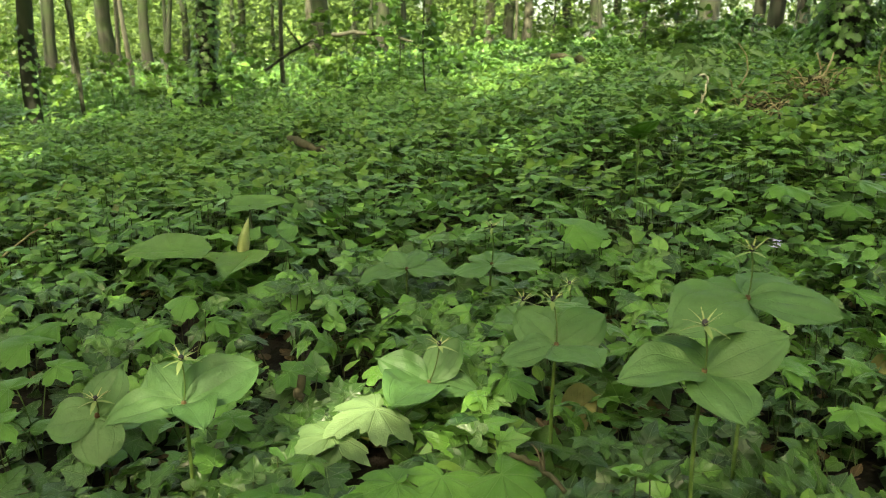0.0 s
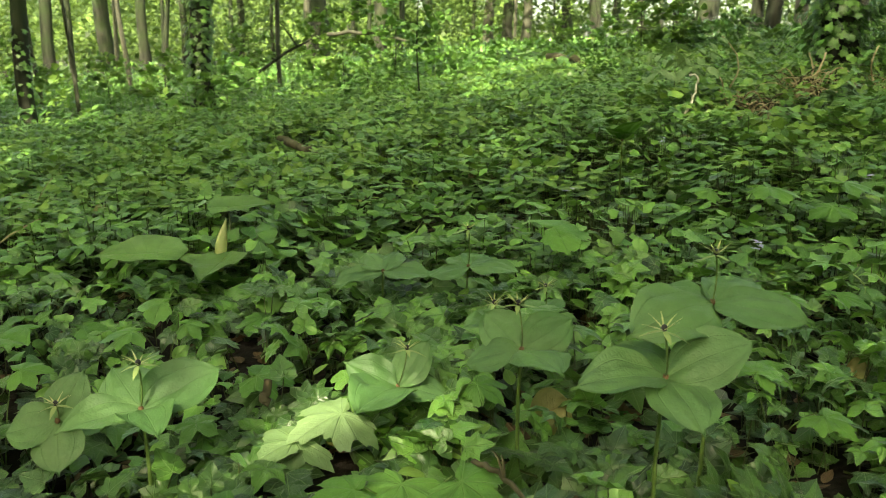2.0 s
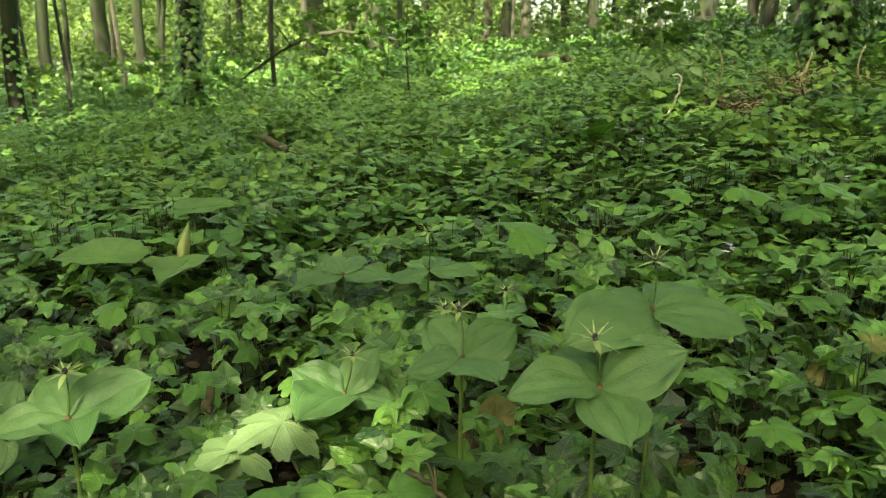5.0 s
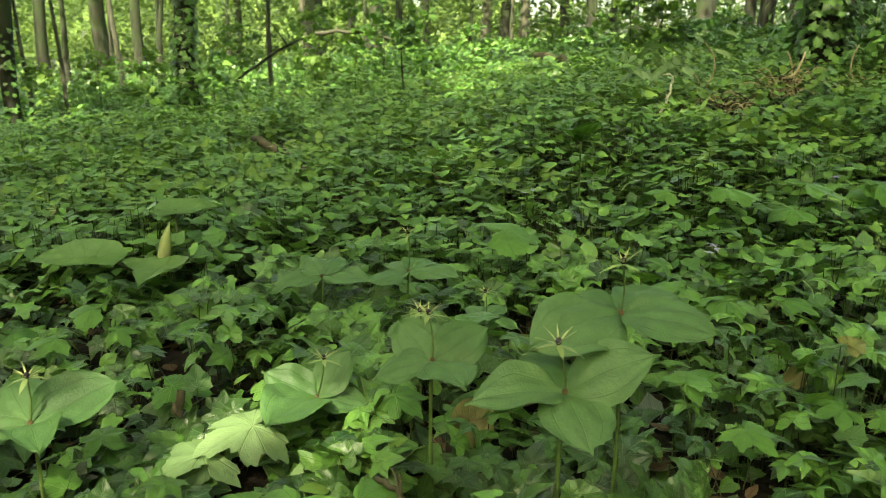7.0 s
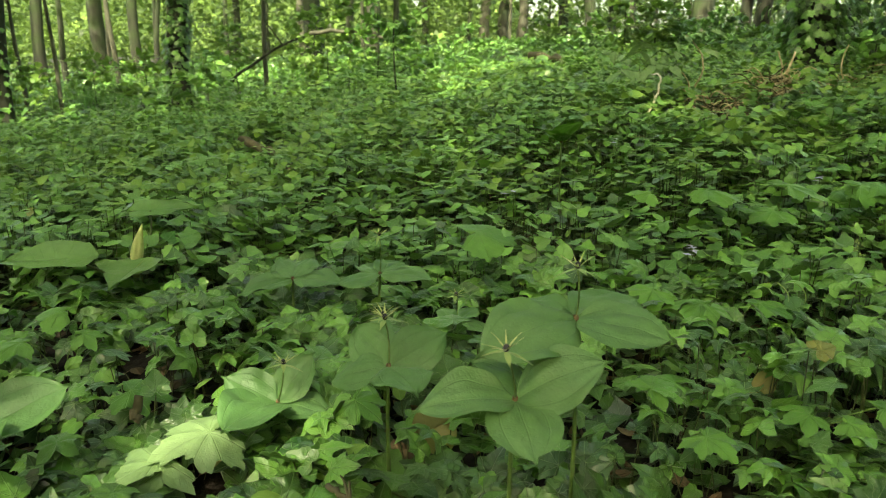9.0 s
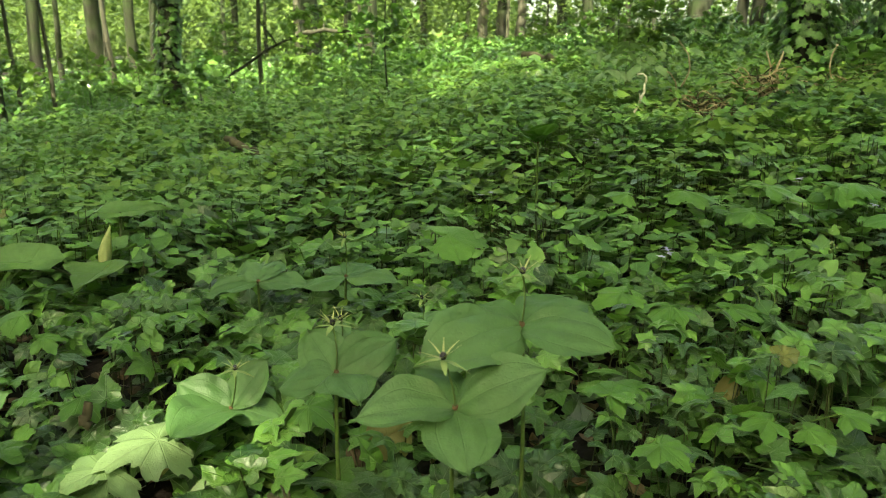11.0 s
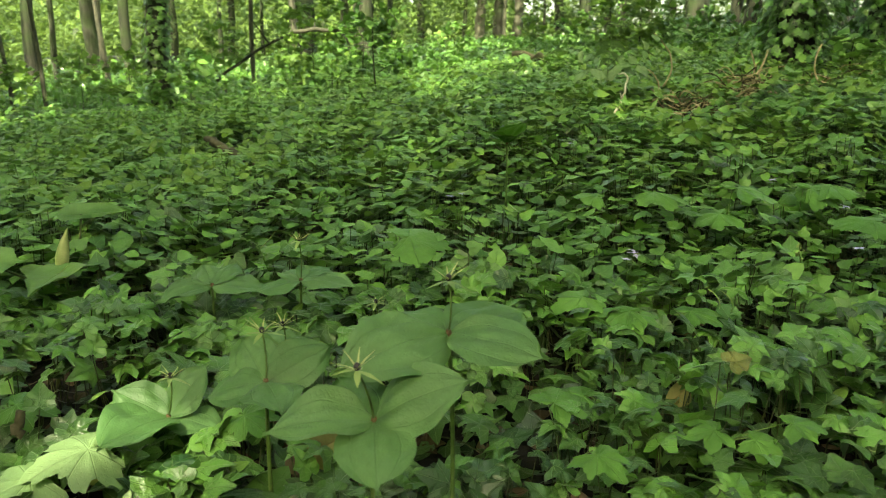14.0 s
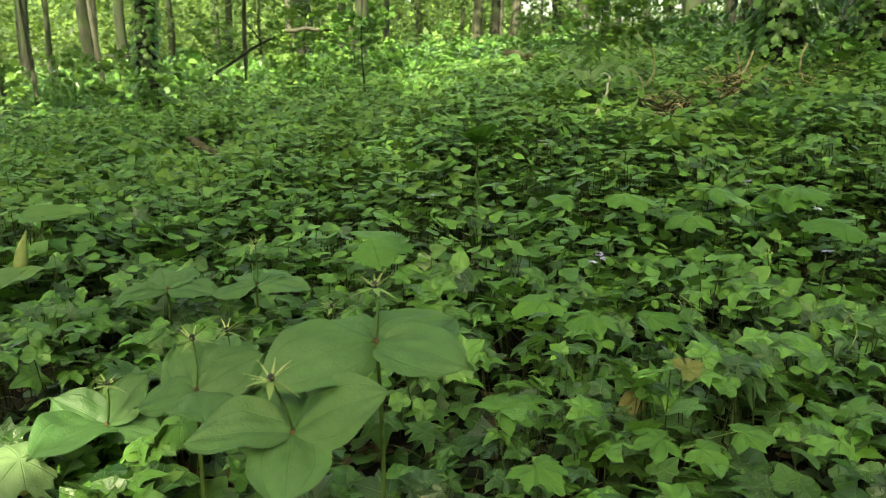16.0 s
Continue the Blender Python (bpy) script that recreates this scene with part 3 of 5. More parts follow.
lobed_plant([(0.569, 1.264, -0.015, 0.080, 30, 7, 11), (0.608, 1.111, -0.012, 0.070, -60, -4, 6)], (0.588, 1.208), 14, 'mid green lobed leaves among ivy', material=LOBED_GREEN)
lobed_plant([(-0.215, 1.677, -0.011, 0.090, 200, -5, -1), (-0.358, 1.774, -0.034, 0.100, 10, 1, 9)], (-0.287, 1.746), 15, 'mid green lobed leaves over dark soil', lobes=3, depth=0.3, material=LOBED_GREEN)
lobed_plant([(0.644, 1.316, -0.026, 0.085, 170, -1, -9), (0.697, 1.286, -0.021, 0.075, 20, 0, 14), (0.819, 1.211, -0.030, 0.070, 190, 1, -9), (0.849, 1.190, -0.033, 0.060, -40, -6, 10), (0.912, 1.213, -0.022, 0.070, -10, 2, 5)], (0.784, 1.263), 16, 'fresh lobed leaves spreading over ivy', material=LOBED_GREEN)
lobed_plant([(0.806, 1.681, -0.005, 0.110, 170, 0, -6), (0.897, 1.681, -0.005, 0.100, 10, 3, 2)], (0.852, 1.701), 17, 'toothed green leaves over the ivy carpet', material=LOBED_GREEN)
lobed_plant([(-0.704, 1.229, -0.035, 0.100, 170, 0, -9), (-0.702, 1.331, -0.037, 0.080, 20, 0, 9), (-0.648, 1.106, -0.032, 0.080, 200, -7, -12)], (-0.685, 1.242), 20, 'fresh green lobed leaves over bare soil', material=LOBED_GREEN)
lobed_plant([(-0.536, 1.865, -0.083, 0.100, 190, -1, -6), (-0.456, 1.843, -0.090, 0.090, -10, 2, 10)], (-0.496, 1.874), 19, 'green lobed leaves at the foot of an arum', material=LOBED_GREEN)
lobed_plant([(-0.290, 1.826, -0.053, 0.100, 190, -4, -2), (-0.325, 1.673, -0.049, 0.090, 200, -2, -5)], (-0.308, 1.770), 18, 'mid green lobed leaves over shaded ivy', material=LOBED_GREEN)


lobed_plant([(-0.56, 1.55, -0.040, 0.085, 200, 0, -8), (-0.50, 1.62, -0.050, 0.075, 20, -3, 10)], (-0.53, 1.60), 21, 'light green lobed leaves over dark soil', material=LOBED_GREEN)
lobed_plant([(-0.80, 1.60, -0.055, 0.100, 170, 2, -6), (-0.74, 1.66, -0.070, 0.080, 30, 0, 10), (-0.86, 1.68, -0.060, 0.080, 120, 4, 0)], (-0.80, 1.64), 22, 'group of light green leaves above the ivy', lobes=3, depth=0.3, material=LOBED_GREEN)
lobed_plant([(-0.55, 1.70, -0.025, 0.090, 185, -3, -8)], (-0.54, 1.73), 23, 'light green leaf held level on a stalk', lobes=3, depth=0.3, material=LOBED_GREEN)
lobed_plant([(-0.28, 1.30, -0.030, 0.090, 0, -4, 10)], (-0.29, 1.33), 24, 'toothed light green leaf beside herb paris', material=LOBED_GREEN)
lobed_plant([(-0.21, 1.76, -0.020, 0.110, 190, -2, -4)], (-0.20, 1.79), 25, 'broad shallow-lobed green leaf on a stalk', lobes=3, depth=0.22, material=LOBED_GREEN)
lobed_plant([(0.72, 1.75, 0.010, 0.115, 200, -4, -6), (0.79, 1.68, -0.005, 0.085, -30, -8, 8)], (0.75, 1.76), 26, 'broad toothed leaves rising from the ivy', material=LOBED_GREEN)


# ---- arum ----
def arrow_geo(length, width, rng, droop=0.15, fold=0.12):
    """An arrow-shaped leaf with two swept-back ears."""
    g = blade(length, width, droop, fold, rng, 16, 10, (0.22, 0.95), 0.03)
    v, f, u = g
    v = v.copy()
    t, s = u[:, 1], np.abs(u[:, 0])
    back = np.clip(0.30 - t, 0, 1) / 0.30
    v[:, 1] -= back * 0.45 * length * s ** 1.5
    v[:, 2] += back * 0.10 * length * s
    return v, f, u


def arum():
    rng = random.Random(5)
    o = Vector((-0.515, 2.0, gz(-0.515, 2.0) - 0.01))
    ob = thing("arum_lily", o, "wild arum with a pale pointed hood and arrow leaves", "plant")
    foot, tip = Vector((0, 0, 0)), Vector((0.012, 0.03, 0.0945 - o.z))
    line = arc(foot, tip, (-0.012, 0, 0), 13)
    part("stem", tube(line[:6], [0.006, 0.006, 0.0055, 0.0055, 0.006, 0.008], 8), STALK, ob, "thick pale green stem")
    rad = [0.008, 0.011, 0.0135, 0.0155, 0.016, 0.0135, 0.010, 0.0055, 0.0012]
    part("spathe", tube(line[4:], rad, 12), SPATHE, ob, "pale yellow-green rolled pointed hood")
    for px, py, pz, length, width, az, el, roll in ((-0.640, 1.900, 0.035, 0.16, 0.13, 196, 8, -16), (-0.505, 1.965, -0.004, 0.10, 0.14, -112, -10, 6), (-0.54, 2.19, 0.095, 0.13, 0.10, 10, 10, 16),
                                                  (-0.53, 1.90, -0.085, 0.11, 0.07, 195, 4, -22), (-0.47, 1.90, -0.085, 0.10, 0.07, -20, 4, 22), (-0.59, 2.02, -0.012, 0.055, 0.04, 160, 10, -25)):
        p = Vector((px, py, pz)) - o
        lf = part("leaf", turned(arrow_geo(length, width, rng), az, el, roll, p), ARUM, ob)
        part("leaf_stalk", tube(arc((rng.uniform(-0.01, 0.01), 0, 0), p, (0.01, 0, 0.02), 6), 0.0028, 6), STALK_DARK, lf)


arum()


# ---- trees ----
def stuff_mesh(name, geo, material, label, category):
    ob = part(name, geo, material)
    return tagged(ob, label, category, kind="stuff")


# Ground spots kept sunlit by holes cut in the unseen crowns: centre, radii.
GAPS = [(-0.39, 1.11, 0.07, 0.05), (0.01, 1.25, 0.13, 0.08), (-0.13, 1.19, 0.07, 0.05), (-0.68, 1.99, 0.0, 0.0), (-3.9, 8.0, 0.55, 0.6), (-5.5, 10.5, 0.6, 0.7), (-8, 18, 1.5, 1.5), (-3, 22, 1.5, 1.5), (0.35, 3.4, 0.12, 0.25), (0.3, 6.45, 0.2, 0.2), (1.25, 3.85, 0.16, 0.25),
        (-1.3, 2.1, 0.12, 0.3), (-2.3, 4.4, 0.25, 0.5)]


def shade_keep(p, rng):
    """Which canopy leaves stay: holes are cut toward the sun to light chosen plants."""
    t = (p[:, 2] + 0.06) / SUN_WAY.z
    x, y = p[:, 0] - SUN_WAY.x * t, p[:, 1] - SUN_WAY.y * t
    keep = np.ones(len(p), bool)
    for cx, cy, rx, ry in GAPS:
        d = np.hypot((x - cx) / (rx + 0.2), (y - cy) / (ry + 0.2))
        keep &= d > 1
    far = smooth(12, 20, y) * 0.05 + 0.06 * smooth(2.8, 4.6, y) * (1 - smooth(9, 12, y)) * smooth(-1.5, 0.3, x)
    return keep & (rng.rand(len(p)) > far)


def leaf_cloud(rng, n, centre, radius):
    """Leaf places through an uneven crown made of several clumps."""
    k = 9
    cc = rng.normal(0, 0.42, (k, 3))
    pick = rng.randint(0, k, n)
    d = rng.normal(0, 1, (n, 3))
    d /= np.linalg.norm(d, axis=1)[:, None]
    p = (cc[pick] + d * (rng.rand(n) ** 0.45)[:, None] * 0.52) * np.array(radius) + np.array(centre)
    return p


def tree(x, y, r, height, seed, lean=(0, 0), material=None, ivy=0, ivy_top=2.5, crown=2600, crown_r=2.9, label="", low=0.45, name="tree"):
    rng = random.Random(seed)
    nr = np.random.RandomState(seed)
    z = gz(x, y) - 0.05
    ob = thing(name, (x, y, z), label or "woodland tree with grey mossy bark and leafy crown", "tree", "woodland trees")
    n = 16
    pts, rad = [], []
    for i in range(n):
        t = (i / (n - 1)) ** 1.6
        w = r * 0.5 * math.sin(i * 1.1 + seed) * min(1, i / 3)
        pts.append((lean[0] * height * t + w * 0.5, lean[1] * height * t, height * 0.9 * t))
        rad.append(r * (1.0 - 0.75 * t) * (1.45 if i == 0 else 1.15 if i == 1 else 1))
    part("trunk", tube(pts, rad, 12 if r > 0.08 else 8, 0.14, rng), material or BARK, ob)
    top = Vector(pts[-1])
    for i in range(5 if r > 0.08 else 3):
        t = rng.uniform(low, 0.85)
        a = Vector(pts[0]).lerp(top, t)
        q = rng.uniform(0, 6.28)
        b = a + Vector((math.cos(q), math.sin(q), 0.5)) * crown_r * rng.uniform(0.5, 0.8)
        part("limb", tube(arc(a, b, (0, 0, 0.25), 6), [r * 0.42 * (1 - 0.16 * j) for j in range(6)], 6), material or BARK, ob)
    if crown:
        ahead = 5 < y < 25
        p = leaf_cloud(nr, crown, (top.x, top.y, height * (0.82 if ahead else 0.74)), (crown_r, crown_r, height * (0.17 if ahead else 0.26)))
        w = p + np.array([x, y, z])
        p = p[shade_keep(w, nr)]
        if len(p) > 3:
            m = len(p)
            part("crown", scatter(FAR, p, nr.uniform(0.22, 0.42, m), nr.uniform(0, 6.28, m), nr.normal(0, 0.55, m), nr.uniform(0, 6.28, m)), TREE_LEAVES, ob)
    if ivy:
        h = nr.rand(ivy) ** 0.9 * ivy_top
        q = nr.uniform(0, 6.28, ivy)
        clump = value_noise(q * r * 2, h, seed + 2, 0.16)
        keep = clump > 0.2
        h, q = h[keep], q[keep]
        m = len(h)
        ht = (h / (height * 0.9)) ** (1 / 1.6) * (n - 1)
        ax = np.interp(ht, range(n), [a[0] for a in pts])
        ay = np.interp(ht, range(n), [a[1] for a in pts])
        rr = np.interp(ht, range(n), rad) * 1.02 + nr.rand(m) ** 2 * (0.05 + 0.22 * (ivy > 2000)) + 0.01
        p = np.column_stack([ax + np.cos(q) * rr, ay + np.sin(q) * rr, h])
        g = scatter(IVY, p, nr.uniform(0.038, 0.066, m), q + math.pi / 2 + nr.normal(0, 0.5, m), np.full(m, 1.0) + nr.normal(0, 0.3, m), q + math.pi / 2)
        part("climbing_ivy", g, IVY_JOINED, ob, "dark ivy climbing the trunk")
    return ob


tree(-4.28, 8.45, 0.085, 9, 1, lean=(0.02, 0), ivy=120, ivy_top=1.2)
tree(-2.26, 7.88, 0.1, 11, 2, lean=(0.012, 0), ivy=1500, ivy_top=2.4, label='woodland tree with ivy climbing its trunk')
tree(-1.65, 22.67, 0.2, 13, 3, lean=(-0.02, 0), crown=2340, crown_r=3.4)
tree(-4.01, 26.79, 0.36, 15, 4, crown=2340, crown_r=3.4)
tree(-12.01, 29.47, 0.3, 15, 5, crown=2340, crown_r=3.4)
tree(-7.78, 21.64, 0.15, 13, 6, crown=2080, crown_r=3.4)
tree(-9.79, 20.61, 0.16, 13, 7, crown=1820, crown_r=3.4)
tree(-4.83, 10.92, 0.032, 5, 8, lean=(-0.05, 0), material=BARK_PALE, crown=150, crown_r=1.0, label='slender pale sapling trunk in the wood')
tree(-6.04, 12.36, 0.04, 4, 9, lean=(-0.06, 0), material=BARK_PALE, crown=100, crown_r=0.8, label='slender pale leaning trunk in the wood')
tree(-6.25, 16.49, 0.06, 7, 10, lean=(-0.06, 0), material=BARK_PALE, crown=200, crown_r=1.2, label='thin pale leaning trunk in the wood')
tree(-6.64, 19.58, 0.07, 8, 11, lean=(0.1, 0), crown=200, crown_r=1.4, label='thin dark leaning trunk among trees')
tree(-2.53, 12.88, 0.04, 6, 12, lean=(0.01, 0), material=BARK_PALE, crown=200, crown_r=1.2, label='slender pale trunk in the wood')
tree(-3.65, 35.03, 0.18, 14, 13, crown=1560, crown_r=3.4)
tree(2.41, 43.27, 0.28, 16, 14, lean=(0.03, 0), crown=1560, crown_r=3.4, material=BARK_PALE)
tree(2.95, 37.09, 0.25, 16, 15, crown=1560, crown_r=3.4)
tree(3.98, 39.15, 0.24, 15, 16, material=BARK_PALE, crown=1560, crown_r=3.4)
tree(7.03, 47.39, 0.3, 16, 17, crown=1560, crown_r=3.4)
tree(6.21, 34.00, 0.24, 15, 18, lean=(0.02, 0), crown=1560, crown_r=3.4)
tree(3.73, 15.45, 0.09, 9, 19, crown=1200, ivy=260, ivy_top=2.0, label='woodland tree with ivy climbing its trunk')
tree(8.66, 41.21, 0.2, 15, 20, crown=1560, crown_r=3.4)
tree(9.93, 30.91, 0.42, 16, 21, crown=1820, crown_r=3.4)
tree(5.25, 13.81, 0.1, 11, 22, crown=1820, crown_r=3.4)
tree(5.35, 13.39, 0.13, 12, 23, crown=1820, crown_r=3.4)
tree(7.11, 16.49, 0.14, 12, 24, crown=1820, crown_r=3.4)
tree(2.86, 5.92, 0.13, 10, 25, ivy=3600, ivy_top=2.2, label='tree trunk wrapped in thick dark ivy')
tree(3.87, 6.59, 0.13, 10, 26, ivy=3600, ivy_top=2.2, label='tree trunk wrapped in thick dark ivy')
tree(-10.01, 41.21, 0.2, 15, 27, crown=1560, crown_r=3.4)
tree(-11.56, 37.09, 0.18, 14, 28, crown=1560, crown_r=3.4)
tree(-0.75, 45.33, 0.22, 15, 29, crown=1560, crown_r=3.4)
tree(-10.74, 18.55, 0.2, 13, 30, crown=1820, crown_r=3.4)
tree(14.12, 49.46, 0.3, 15, 31, crown=1560, crown_r=3.4)
tree(11.45, 22.67, 0.2, 14, 32, crown=1820, crown_r=3.4)


def unseen_shade_trees():
    """Unseen trees added beside and behind the path; their crowns block sun and sky."""
    k = 200
    for x, y, h, w in ((-6, -3.5, 13, 1), (-3.4, -2.6, 12, 1), (-0.8, -3.4, 13, 1), (1.8, -2.8, 12, 1), (4.6, -3.2, 13, 1), (-8, -6, 17, 1), (-4.6, -5.6, 17, 1), (-1.6, -6.2, 18, 1), (1.4, -5.8, 17, 1),
                       (4.4, -6.4, 18, 1), (-6, -8.5, 21, 1), (-2.6, -9, 22, 1), (0.6, -8.6, 21, 1), (3.8, -9.2, 22, 1), (7.5, -7, 18, 1), (-10, -9, 20, 1), (-6.5, 2.5, 11, 1), (6.0, 2.6, 11, 1),
                       (-8, 6.5, 12, 1), (8, 6.5, 12, 1), (-10, 1, 14, 1), (10, 0, 14, 1), (-8, -12, 24, 1), (-3, -12, 25, 1), (2, -12, 24, 1)):
        k += 1
        tree(x, y, 0.2, h, k, crown=int(3000 * w), crown_r=3.0, low=0.5)


unseen_shade_trees()


def thin_trees():
    """Slender trunks standing further back."""
    rng = random.Random(404)
    for i in range(22):
        y = rng.uniform(17, 44)
        x = (i - 10.5) / 10.5 * 0.6 * y + rng.uniform(-0.6, 0.6)
        tree(x, y, rng.uniform(0.05, 0.12), rng.uniform(8, 13), 500 + i, (rng.uniform(-0.05, 0.05), 0), BARK_PALE if i % 4 == 0 else BARK, crown=350, crown_r=1.6, low=0.5,
             label="slender straight trunk standing back in the wood")


thin_trees()


def sapling(x, y, height, seed, count, size, lean=(0, 0), r=0.008, spread=0.35, material=None, leaf=None, template=None, label="", low=0.25, leaf_tilt=0.75):
    """A thin young tree: a stem, twigs, and separate leaves in loose layers."""
    rng = random.Random(seed)
    nr = np.random.RandomState(seed)
    z = gz(x, y) - 0.02
    ob = thing("sapling", (x, y, z), label or "thin young sapling with fresh green leaves", "sapling", "saplings")
    top = Vector((lean[0] * height, lean[1] * height, height))
    part("stem", tube(arc((0, 0, 0), top, (0.05 * height * rng.uniform(-1, 1), 0, 0), 9), [r * (1 - 0.08 * i) for i in range(9)], 7, 0.1, rng), material or BARK, ob)
    ps = []
    k = max(5, count // 14)
    for i in range(k):
        a = top * (low + (1 - low) * (i + rng.random()) / k)
        q = i * 2.4 + rng.uniform(-0.5, 0.5)
        ln = spread * rng.uniform(0.5, 1.1) * (1.15 - 0.6 * i / k)
        b = a + Vector((math.cos(q) * ln, math.sin(q) * ln, ln * rng.uniform(0.0, 0.45)))
        line = arc(a, b, (0, 0, ln * 0.08), 6)
        part("twig", tube(line, [r * 0.35, r * 0.3, r * 0.25, r * 0.2, r * 0.15, r * 0.1], 4), material or BARK, ob)
        for j in range(max(6, 2 * count // k)):
            p = a.lerp(b, rng.uniform(0.25, 1.05)) + Vector((rng.gauss(0, size * 0.6), rng.gauss(0, size * 0.6), rng.gauss(0, size * 0.25)))
            ps.append(tuple(p))
    p = np.array(ps)
    m = len(p)
    part("foliage", scatter(template or HEART, p, nr.uniform(0.5, 1.05, m) * size, nr.uniform(0, 6.28, m), nr.normal(0, leaf_tilt, m), nr.uniform(0, 6.28, m)), leaf or FRESH_JOINED, ob)
    return ob


sapling(-0.13, 7.04, 1.15, 1, 130, 0.075, leaf=HEART_JOINED, r=0.009, spread=0.36, label='dark green leafy sapling standing on the slope')
sapling(-0.56, 9.69, 1.30, 2, 160, 0.090, leaf=HEART_JOINED, spread=0.5)
sapling(-1.22, 10.71, 1.20, 3, 160, 0.090, spread=0.5)
sapling(2.27, 9.18, 1.15, 4, 200, 0.085, leaf=FRESH_JOINED, spread=0.42, low=0.05, label='green leafy bush on the slope')
sapling(2.47, 8.78, 0.95, 5, 180, 0.085, leaf=FRESH_JOINED, spread=0.42, low=0.05)
sapling(-2.38, 9.18, 0.75, 9, 110, 0.090, spread=0.5, leaf=HEART_JOINED)
sapling(-3.25, 9.69, 0.80, 10, 110, 0.100, spread=0.5)
sapling(-3.07, 13.26, 1.20, 11, 160, 0.100, spread=0.6)
sapling(-2.22, 14.29, 1.30, 12, 180, 0.100, spread=0.6)
sapling(-5.37, 13.26, 0.90, 13, 140, 0.100, spread=0.6)
sapling(-5.38, 10.71, 0.90, 14, 160, 0.090, spread=0.5)
sapling(-7.56, 14.29, 1.60, 15, 200, 0.120, spread=0.8)
sapling(3.94, 11.22, 0.40, 18, 100, 0.100, spread=0.5, leaf=HEART_JOINED)
sapling(3.65, 8.16, 0.35, 19, 110, 0.090, spread=0.5, leaf=HEART_JOINED)
sapling(3.74, 7.14, 0.45, 20, 120, 0.090, spread=0.5, leaf=HEART_JOINED)
sapling(2.89, 5.10, 0.35, 21, 100, 0.075, spread=0.45, leaf=HEART_JOINED)
sapling(-2.03, 7.35, 0.50, 22, 60, 0.090, spread=0.35, leaf=HEART_JOINED)


def compound_shoot(name, base, leaves, leaflet, label, seed, material, stem_r=0.003):
    """A shoot whose leaves are feathered: a thin rib with leaflets in pairs; leaves: (root xyz, tip xyz, pairs)."""
    rng = random.Random(seed)
    o = Vector((base[0], base[1], gz(*base) - 0.01))
    ob = thing(name, o, label, "sapling", "feather-leaved shoots")
    crown = Vector(leaves[0][0]) - o
    part("stem", tube(arc((0, 0, 0), crown, (0.01, 0, 0), 6), [stem_r * (1 - 0.08 * i) for i in range(6)], 6), STALK_DARK, ob)
    for root, tip, pairs in leaves:
        a, b = Vector(root) - o, Vector(tip) - o
        line = arc(a, b, (0, 0, 0.10 * (b - a).length), 2 * pairs + 3)
        lf = part("feather_leaf", tube(line, [0.0016 - 0.001 * i / len(line) for i in range(len(line))], 4), STALK, ob)
        d = b - a
        az = math.degrees(math.atan2(d.y, d.x))
        for i in range(pairs):
            p = line[2 + 2 * i]
            ln = leaflet * rng.uniform(0.85, 1.1) * (1 - 0.35 * abs(i / max(1, pairs - 1) - 0.4))
            for side in (-1, 1):
                g = blade(ln, ln * 0.40, rng.uniform(0.1, 0.35), 0.08, rng, 8, 4, (0.7, 0.9), 0.02)
                part("leaflet", turned(g, az + side * rng.uniform(48, 66), rng.uniform(-42, 0), side * rng.uniform(5, 30), p), material, lf)
        g = blade(leaflet, leaflet * 0.42, 0.2, 0.08, rng, 8, 4, (0.7, 0.9), 0.02)
        part("leaflet", turned(g, az, rng.uniform(-30, -5), 20, line[-1]), material, lf)
    return ob


# Leaflets share the lit colour: sky sheen is painted in.
compound_shoot("ash_seedling", (1.20, 4.15), [((1.215, 4.12, 0.44), (1.50, 3.98, 0.615), 5), ((1.215, 4.12, 0.42), (1.46, 3.93, 0.530), 4), ((1.215, 4.12, 0.45), (0.99, 4.08, 0.525), 4), ((1.215, 4.12, 0.40), (1.06, 3.93, 0.42), 3), ((1.215, 4.12, 0.40), (1.30, 3.88, 0.45), 3),
                                              ((1.215, 4.12, 0.44), (1.28, 4.34, 0.57), 4)],
               0.105, "young ash shoot with feathered green leaves", 31, LOBED_LIT)
compound_shoot("ash_seedling", (0.21, 6.40), [((0.21, 6.40, 0.10), (0.43, 6.36, 0.17), 4), ((0.21, 6.40, 0.10), (-0.06, 6.38, 0.16), 4), ((0.21, 6.40, 0.10), (0.16, 6.15, 0.09), 3), ((0.21, 6.40, 0.10), (0.30, 6.62, 0.16), 3)],
               0.085, "light green shoot with feathered leaves in ivy", 32, LOBED_LIT)
compound_shoot("ash_seedling", (0.56, 4.70), [((0.56, 4.70, 0.20), (0.70, 4.60, 0.22), 3), ((0.56, 4.70, 0.20), (0.42, 4.62, 0.22), 3), ((0.56, 4.70, 0.20), (0.58, 4.50, 0.18), 3)],
               0.07, "small pale green shoot with feathered leaves", 33, LOBED_LIT)


def ridge_bushes():
    """Low leafy bushes of many heights along the top of the slope."""
    rng = random.Random(63)
    for i in range(26):
        y = rng.uniform(8.6, 14.5)
        x = (-0.14 + 0.66 * (i + 0.5) / 26) * y + rng.uniform(-0.3, 0.3)
        sapling(x, y, rng.uniform(0.25, 0.62), 700 + i, rng.randrange(60, 130), rng.uniform(0.06, 0.095), spread=rng.uniform(0.25, 0.5), r=0.005, low=0.1, leaf=FRESH_JOINED if i % 5 == 0 else HEART_JOINED,
                template=(HEART, OVAL)[i % 2], label="low leafy bush at the top of the slope")


ridge_bushes()


